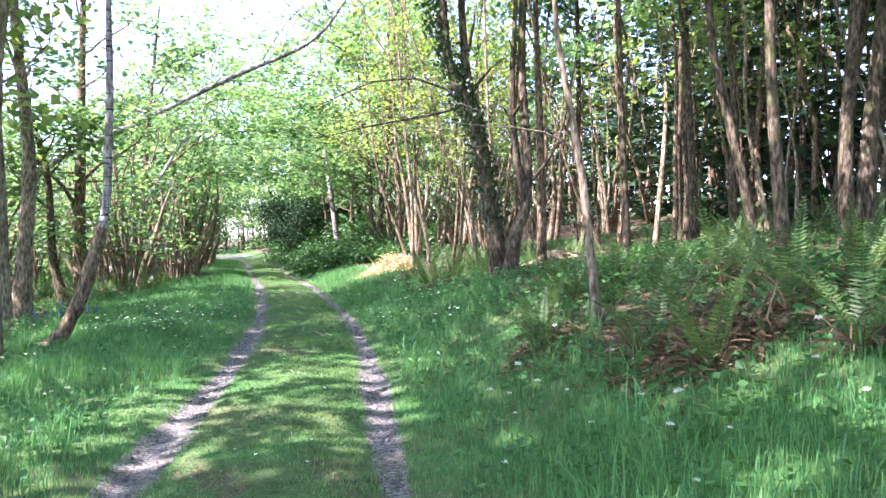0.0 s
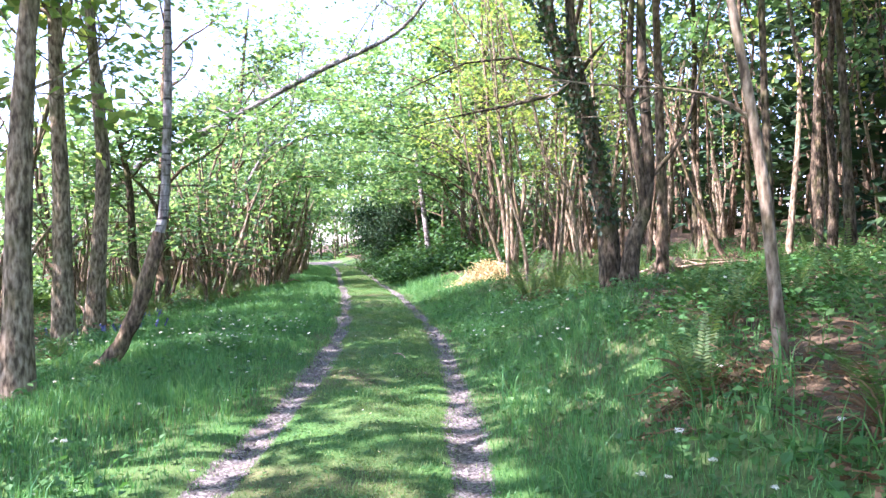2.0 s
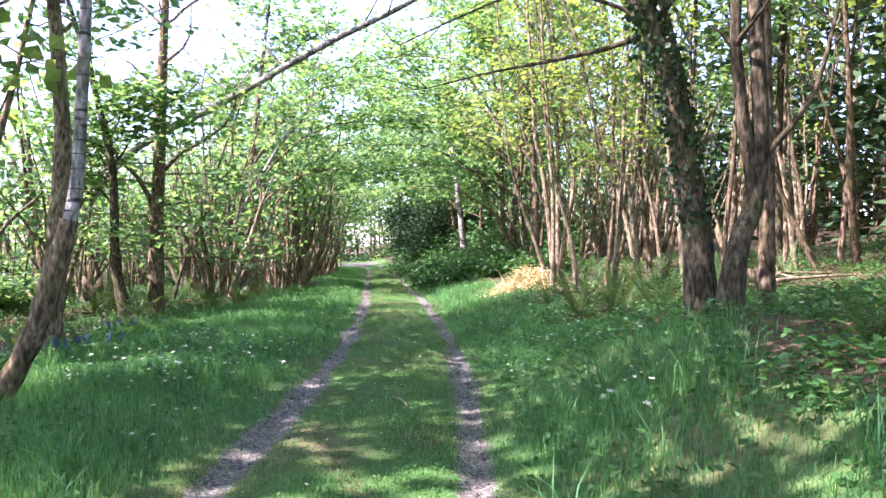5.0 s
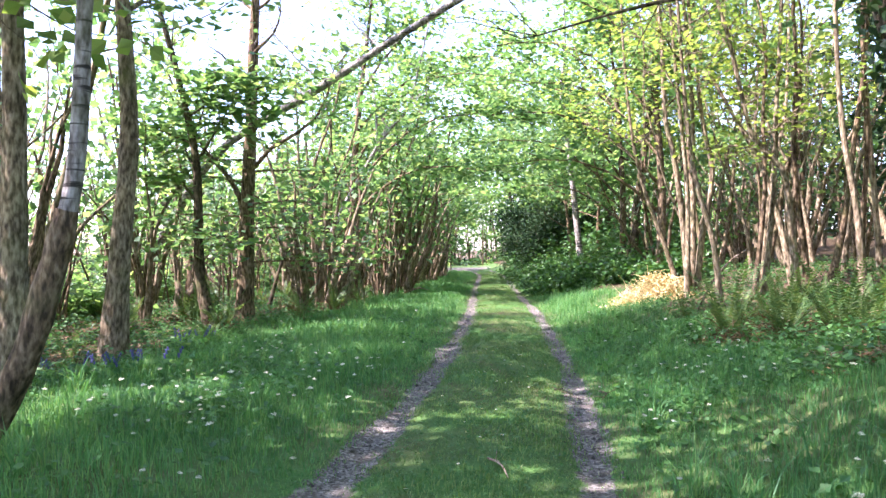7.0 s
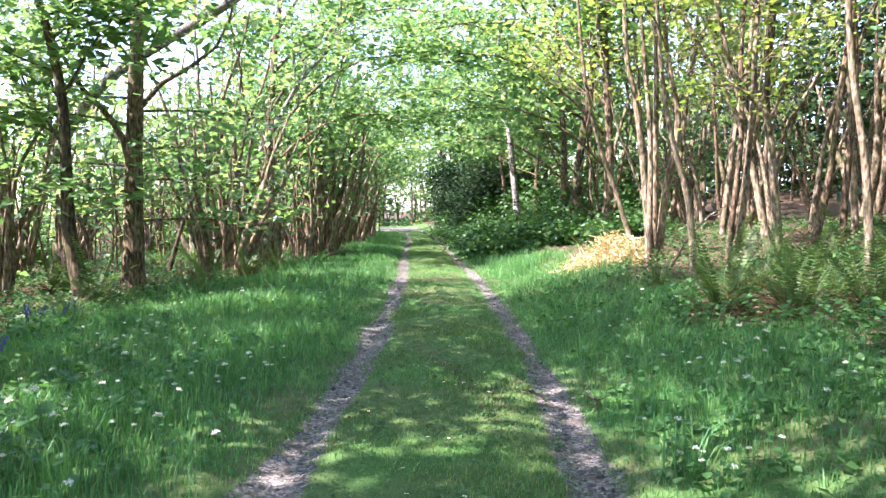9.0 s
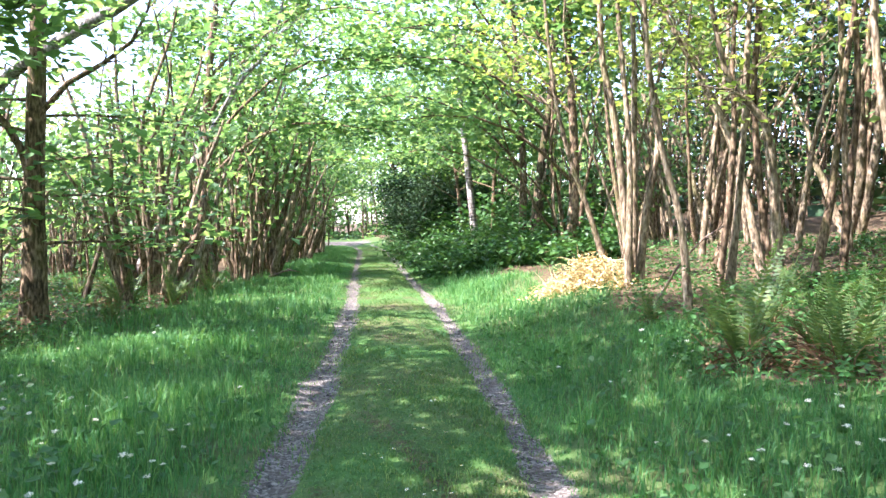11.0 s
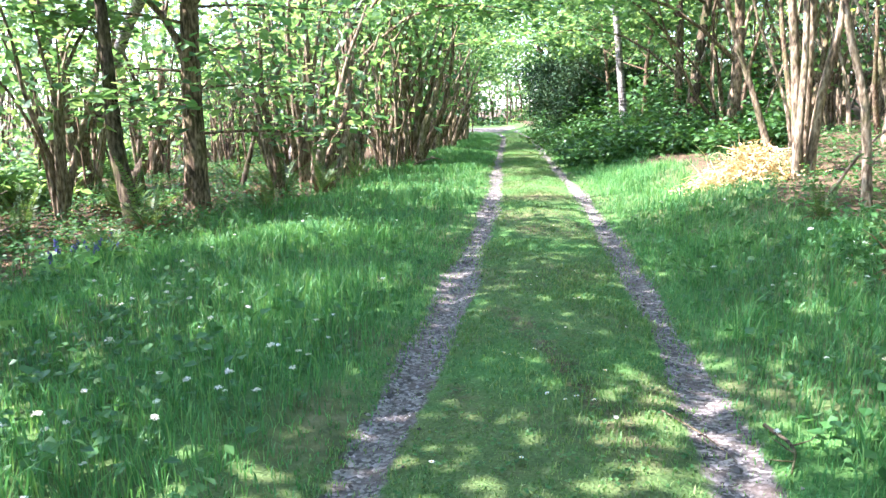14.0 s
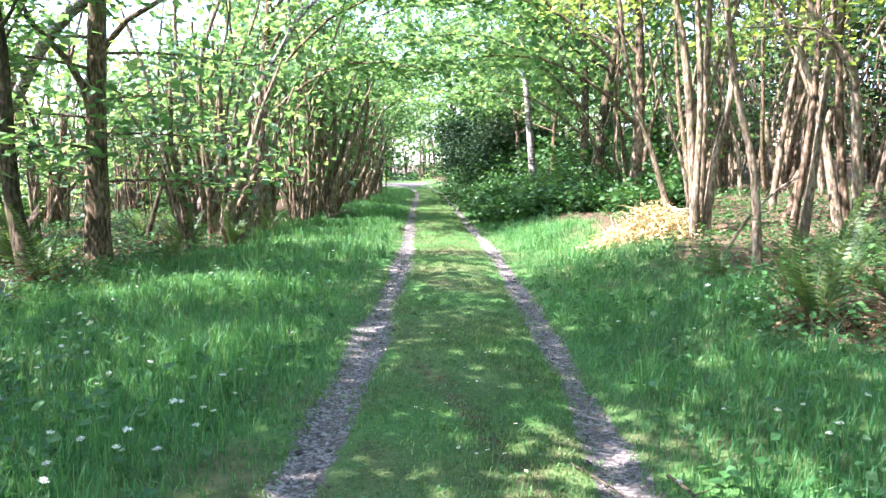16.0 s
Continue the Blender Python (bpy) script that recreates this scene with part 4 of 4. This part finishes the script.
def fern(x, y, s, fronds=8):
    clump = thing("fern", pose(x, y, float(height(x, y)) - 0.02, rng.normal(0, 4), rng.normal(0, 4), rng.uniform(0, 360)) @ Matrix.Scale(s * 0.92, 4),
                  "tall upright green fern with rusty dead stalks at its foot", "fern", "ferns")
    for j in range(fronds):
        o = part("frond", FRONDS[int(rng.integers(4))], FERN, clump)
        o.matrix_basis = pose(0, 0, 0, 0, rng.normal(0, 7), 360 * j / fronds + rng.normal(0, 12)) @ Matrix.Translation((0.03, 0, 0)) @ Matrix.Scale(rng.uniform(0.75, 1.1), 4)
    part("dead_fronds", DEAD_FRONDS[int(rng.integers(2))], DEAD, clump, "rusty brown dead stalks")


for x, y, s in ((2.3, 7.5, 0.9), (2.15, 7.0, 0.7), (2.5, 5.75, 1.0), (2.55, 4.95, 0.95), (3.0, 6.4, 0.95), (3.5, 5.6, 1.0), (2.9, 8.4, 0.8), (3.6, 8.9, 0.9), (4.2, 7.8, 1.0), (3.9, 6.6, 0.9), (4.6, 9.8, 0.9),
                (5.1, 8.9, 0.95), (3.3, 10.1, 0.7), (4.5, 6.2, 1.0), (3.1, 4.4, 0.9), (2.75, 17.7, 1.3), (3.15, 16.7, 1.15), (3.4, 17.6, 1.25), (3.7, 16.4, 1.2), (4.0, 18.0, 0.9), (3.6, 15.4, 0.7), (4.2, 17.0, 0.9),
                (2.9, 18.6, 0.7), (3.6, 19.2, 0.8), (2.55, 19.8, 0.6), (-5.3, 24.2, 1.35), (-5.3, 20.0, 1.2), (-5.0, 25.4, 1.1), (-6.5, 21.4, 1.2), (-4.9, 18.6, 0.8), (-4.9, 27.5, 0.9), (-4.7, 22.2, 0.8), (-6.6, 19.2, 0.8), (-5.4, 16.0, 0.7), (-6.2, 26.0, 0.8), (-4.3, 12.9, 0.6), (-5.8, 13.0, 0.8)):
    fern(x, y, s, 8 if s < 1.1 else 12)
for x, y, s in scatter(20, 4.6, 10, 8, 21, 0.9) + scatter(8, -6, -9, 14, 30, 0.9):
    fern(x, y, s * 0.85, 8)


# ---- dead bracken, stumps, fallen wood ----
def bracken_heap(x, y, rx, ry, tall, n, label, mat=DEAD):
    z = float(height(x, y))
    heap = thing("bracken_heap", (x, y, z), label, "dead bracken", "dead bracken")
    pieces = []
    for _ in range(n):
        a, r = rng.uniform(0, 2 * np.pi), math.sqrt(rng.random())
        px, py = rx * r * math.cos(a), ry * r * math.sin(a)
        g = float(height(x + px, y + py)) - z
        p = wander((px, py, g + tall * (1 - r * r) * rng.random()), (*rng.normal(size=2), rng.normal(0, 0.35)), rng.uniform(0.2, 0.55), 4, 0.3, -0.05)
        p[:, 2] = np.maximum(p[:, 2], g - 0.03)
        pieces.append(tube(p, np.linspace(0.008, 0.003, 5), 3))
    tagged(part("stalk_tangle", mesh_of("stalk_tangle", *join(pieces)), mat, heap), kind="stuff")
    c = rng.normal(size=(n * 2, 3)) * [rx * 0.45, ry * 0.45, 0]
    c[:, 2] = height(x + c[:, 0], y + c[:, 1]) - z + tall * np.exp(-((c[:, 0] / rx) ** 2 + (c[:, 1] / ry) ** 2) * 1.5) * rng.uniform(0.1, 0.9, len(c))
    v, f = leaves(c, 0.06, 7, 0.045, 0.4, 0.8)
    tagged(part("frond_mat", mesh_of("frond_mat", v, f), mat, heap), kind="stuff")


bracken_heap(2.45, 23.2, 0.85, 0.5, 0.6, 240, "heap of pale orange dead bracken in the sun", STRAW)
bracken_heap(2.95, 17.5, 0.55, 0.35, 0.14, 60, "flattened brown dead fern litter")
bracken_heap(2.75, 5.3, 0.6, 0.5, 0.2, 90, "rust-brown dead fern litter under ferns")
bracken_heap(2.35, 7.1, 0.5, 0.4, 0.16, 60, "rust-brown dead fern litter under ferns")
bracken_heap(-5.4, 20.0, 0.25, 0.2, 0.2, 40, "small orange clump of dead bracken")
bracken_heap(-6.0, 24.9, 0.3, 0.25, 0.2, 40, "small orange clump of dead bracken")
bracken_heap(3.4, 13.3, 0.8, 0.4, 0.12, 60, "brown dead bracken at the foot of a tree")
bracken_heap(3.2, 6.2, 0.6, 0.5, 0.16, 70, "rust-brown dead fern litter under ferns")


def stump(x, y, r, tall):
    z = float(height(x, y))
    st = thing("tree_stump", (x, y, z), "low rotten brown tree stump with moss", "stump", "stumps")
    sides, rings = 12, 6
    ang = np.linspace(0, 2 * np.pi, sides, endpoint=False)
    lobes = 1 + 0.18 * np.sin(3 * ang + rng.uniform(0, 6)) + rng.normal(0, 0.06, sides)
    vs = []
    for k in range(rings):
        t = k / (rings - 1)
        rr = r * (1 + 0.7 * (1 - t) ** 2) * lobes
        vs.append(np.stack([rr * np.cos(ang), rr * np.sin(ang), -0.1 + (tall + 0.1) * t * (1 + 0.2 * np.sin(2 * ang) * t)], 1))
    vs.append(np.array([[0, 0, tall * 0.75]]))
    q = [[k * sides + s, k * sides + (s + 1) % sides, (k + 1) * sides + (s + 1) % sides, (k + 1) * sides + s] for k in range(rings - 1) for s in range(sides)]
    top = [[(rings - 1) * sides + s, (rings - 1) * sides + (s + 1) % sides, rings * sides] for s in range(sides)]
    part("wood", mesh_of("wood", np.concatenate(vs), np.array(q), np.array(top), smooth=True), BARK_DARK, st)
    v, f = leaves(np.stack([r * np.cos(ang), r * np.sin(ang), np.full(sides, tall * 0.7)], 1), 0.05, 5, 0.04)
    part("moss", mesh_of("moss", v, f), HERB, st)


stump(2.95, 5.75, 0.11, 0.14)
stump(5.6, 17.8, 0.3, 0.45)
stump(-8.3, 24.3, 0.22, 0.7)


def stick(name, pts, r, label, mat=TWIG):
    p = np.array(pts, float)
    p[:, 2] += height(p[:, 0], p[:, 1])
    line = smooth_line(p, 14)
    pieces = [tube(line, np.linspace(r, r * 0.4, 14), 6, 0.08)]
    for _ in range(3):
        k = int(rng.integers(3, 12))
        d = rng.normal(size=3)
        d[2] = abs(d[2]) * 0.5
        pieces.append(tube(wander(line[k], d / np.linalg.norm(d), r * 12, 3, 0.2), np.linspace(r * 0.5, r * 0.15, 4), 4))
    v, f = join(pieces)
    ob = part(name, mesh_of(name, v, f, smooth=True), mat)
    return tagged(ob, label, "fallen branch", "fallen wood")


stick("fallen_branch", [(5.2, 17.4, 0.25), (6.2, 17.8, 0.3), (7.4, 18.1, 0.15)], 0.05, "pale dead branch lying across the bank", BARK_PALE)
stick("fallen_branch", [(4.8, 18.6, 0.1), (5.9, 18.3, 0.35), (7.2, 18.5, 0.2)], 0.04, "pale dead branch lying across the bank", BARK_PALE)
stick("fallen_branch", [(2.9, 20.9, 0.02), (3.1, 20.7, 0.5), (3.35, 20.55, 0.85), (3.6, 20.5, 1.0)], 0.022, "bare broken branch propped against a stem")
stick("twig", [(0.55, 15.0, 0.02), (0.72, 14.75, 0.03), (0.82, 14.55, 0.02)], 0.005, "short dead twig on the track edge", BARK_DARK)
stick("twig", [(0.2, 12.2, 0.02), (0.3, 12.0, 0.04), (0.36, 11.8, 0.02)], 0.008, "short dead twig on the grass")
stick("twig", [(1.0, 14.9, 0.02), (1.05, 14.6, 0.04), (1.0, 14.4, 0.02)], 0.01, "dark bent twig beside the rut", BARK_DARK)
stick("fallen_branch", [(-6.2, 18.4, 0.02), (-6.6, 19.0, 0.35), (-7.2, 19.4, 0.7)], 0.03, "dead branch leaning in the coppice")
stick("fallen_branch", [(-4.6, 31.5, 0.05), (-4.2, 32.3, 0.15), (-3.9, 33.2, 0.05)], 0.03, "dead branch lying by the coppice edge")
post = thing("post", (-7.7, 62, float(height(-7.7, 62))), "thin dark wooden post beside the far track", "post")
v, f = tube([(0, 0, -0.2), (0, 0, 0.8), (0.02, 0, 1.75)], [0.05, 0.048, 0.045], 8, 0.03)
part("shaft", mesh_of("shaft", v, f, smooth=True), BARK_DARK, post)
v, f = tube([(0.02, 0, 1.745), (0.02, 0, 1.78), (0.02, 0, 1.8)], [0.05, 0.03, 0.004], 8)
part("cap", mesh_of("cap", v, f), BARK_DARK, post)


# ---- flowers ----
def umbel_plant(tall):
    plant_ob = thing("wildflower", (0, 0, 0), "white-flowered hedgerow plant in the verge", "flower", "white wildflowers")
    stem = wander((0, 0, -0.03), (0.1, 0.05, 1), tall, 5, 0.07)
    part("stem", mesh_of("stem", *tube(stem, np.linspace(0.004, 0.0025, 6), 4)), HERB, plant_ob)
    ang = np.linspace(0, 2 * np.pi, 7, endpoint=False)
    c = stem[-1] + np.stack([0.022 * np.cos(ang), 0.022 * np.sin(ang), 0.008 + 0 * ang], 1)
    v, f = leaves(np.vstack([c, stem[-1][None] + [[0, 0, 0.018]]]), 0.009, 9, 0.0145, 0.6, 0.5)
    part("flower_head", mesh_of("flower_head", v, f), PETAL, plant_ob, "small domed white flower head")
    for k in range(4):
        a = rng.uniform(0, 2 * np.pi)
        v, f = leaves([stem[1 + k % 3] + [0.03 * math.cos(a), 0.03 * math.sin(a), 0]], 0.01, 2, 0.075, 0.4, 0.3)
        part("leaf", mesh_of("leaf", v, f), HERB, plant_ob)
    return plant_ob


flowers = [umbel_plant(0.36), umbel_plant(0.28), umbel_plant(0.42)]
spots = []
for cx, cy, r, n in ((-2.3, 13.2, 0.5, 46), (-2.0, 14.6, 0.5, 22), (-2.6, 16.5, 0.6, 18), (1.35, 13.2, 0.12, 6), (1.75, 15.0, 0.35, 12), (1.9, 13.6, 0.5, 8), (-2.0, 11.5, 0.8, 12), (2.6, 17.6, 0.35, 9), (-3.0, 9.0, 0.7, 9), (1.75, 5.9, 0.35, 6), (2.6, 4.1, 0.5, 7), (1.9, 4.7, 0.3, 5), (3.6, 4.3, 0.3, 4), (-4.3, 13.6, 0.5, 14), (2.3, 11.3, 0.7, 16), (3.6, 11.0, 0.7, 10)):
    for _ in range(n):
        spots.append((cx + rng.normal() * r, cy + rng.normal() * r))
for x, y, _ in scatter(26, -4.4, -1.2, 5, 24, 0.25) + scatter(16, 1.2, 2.4, 5, 22, 0.25):
    spots.append((x, y))
for j, (x, y) in enumerate(spots):
    m = pose(x, y, float(height(x, y)), rng.normal(0, 5), rng.normal(0, 5), rng.uniform(0, 360)) @ Matrix.Scale(rng.uniform(0.5, 0.82), 4)
    if j < 3:
        flowers[j].matrix_basis = m
    else:
        copy_thing(flowers[j % 3], m)

daisy = thing("daisy", (0, 0, 0), "small white daisy in short grass", "flower", "daisies")
ang = np.linspace(0, 2 * np.pi, 11, endpoint=False)
dv = [(0, 0, 0.05)] + [(0.015 * math.cos(a), 0.015 * math.sin(a), 0.054) for a in ang]
part("petals", mesh_of("petals", dv, np.array([[0, 1 + i, 1 + (i + 1) % 11] for i in range(11)])), PETAL, daisy)
v, f = tube([(0, 0, 0.051), (0, 0, 0.056), (0, 0, 0.058)], [0.005, 0.004, 0.001], 6)
part("centre", mesh_of("centre", v, f), YELLOW, daisy)
part("stem", mesh_of("stem", *tube([(0, 0, -0.01), (0, 0, 0.03), (0, 0, 0.05)], [0.0015] * 3, 3)), HERB, daisy)
where = [(rng.normal(0.0, 0.25), rng.uniform(12.5, 21)) for _ in range(26)] + [(rng.normal(0.05, 0.3), rng.uniform(5, 12.5)) for _ in range(26)]
for cx, cy in ((0.05, 16.2), (-0.25, 15.6), (0.1, 15.0), (0.15, 17.0)):
    where += [(cx + rng.normal() * 0.07, cy + rng.normal() * 0.07) for _ in range(4)]
for j, (x, y) in enumerate(where):
    m = pose(x, y, float(height(x, y)), rng.normal(0, 12), rng.normal(0, 12), rng.uniform(0, 360)) @ Matrix.Scale(rng.uniform(0.6, 0.95), 4)
    if j:
        copy_thing(daisy, m)
    else:
        daisy.matrix_basis = m

bell = thing("bluebell", (0, 0, 0), "violet-blue bluebell under the trees", "flower", "bluebells")
stem = np.array([(0, 0, -0.02), (0.01, 0, 0.12), (0.03, 0, 0.22), (0.06, 0, 0.27)])
part("stem", mesh_of("stem", *tube(stem, [0.003, 0.003, 0.002, 0.001], 4)), HERB, bell)
for k in range(5):
    c = np.array([0.02 + 0.01 * k, 0.008 * (-1) ** k, 0.17 + 0.022 * k])
    v, f = tube([c, c + [0.012, 0, -0.01], c + [0.018, 0, -0.03]], [0.003, 0.009, 0.012], 6)
    part("flower", mesh_of("flower", v, f), BLUE, bell)
part("leaf", mesh_of("leaf", *leaves([(0, 0, 0.02)] * 4, 0.01, 2, 0.2, 0.3, 0.5)), GRASS, bell)
first = True
for cx, cy, n, r in ((-4.4, 15.3, 14, 0.25), (-5.3, 14.6, 8, 0.4), (-4.9, 18.2, 12, 0.3)):
    for _ in range(n):
        x, y = cx + rng.normal() * r, cy + rng.normal() * r
        m = pose(x, y, float(height(x, y)), 0, 0, rng.uniform(0, 360)) @ Matrix.Scale(rng.uniform(0.8, 1.2), 4)
        if first:
            bell.matrix_basis, first = m, False
        else:
            copy_thing(bell, m)
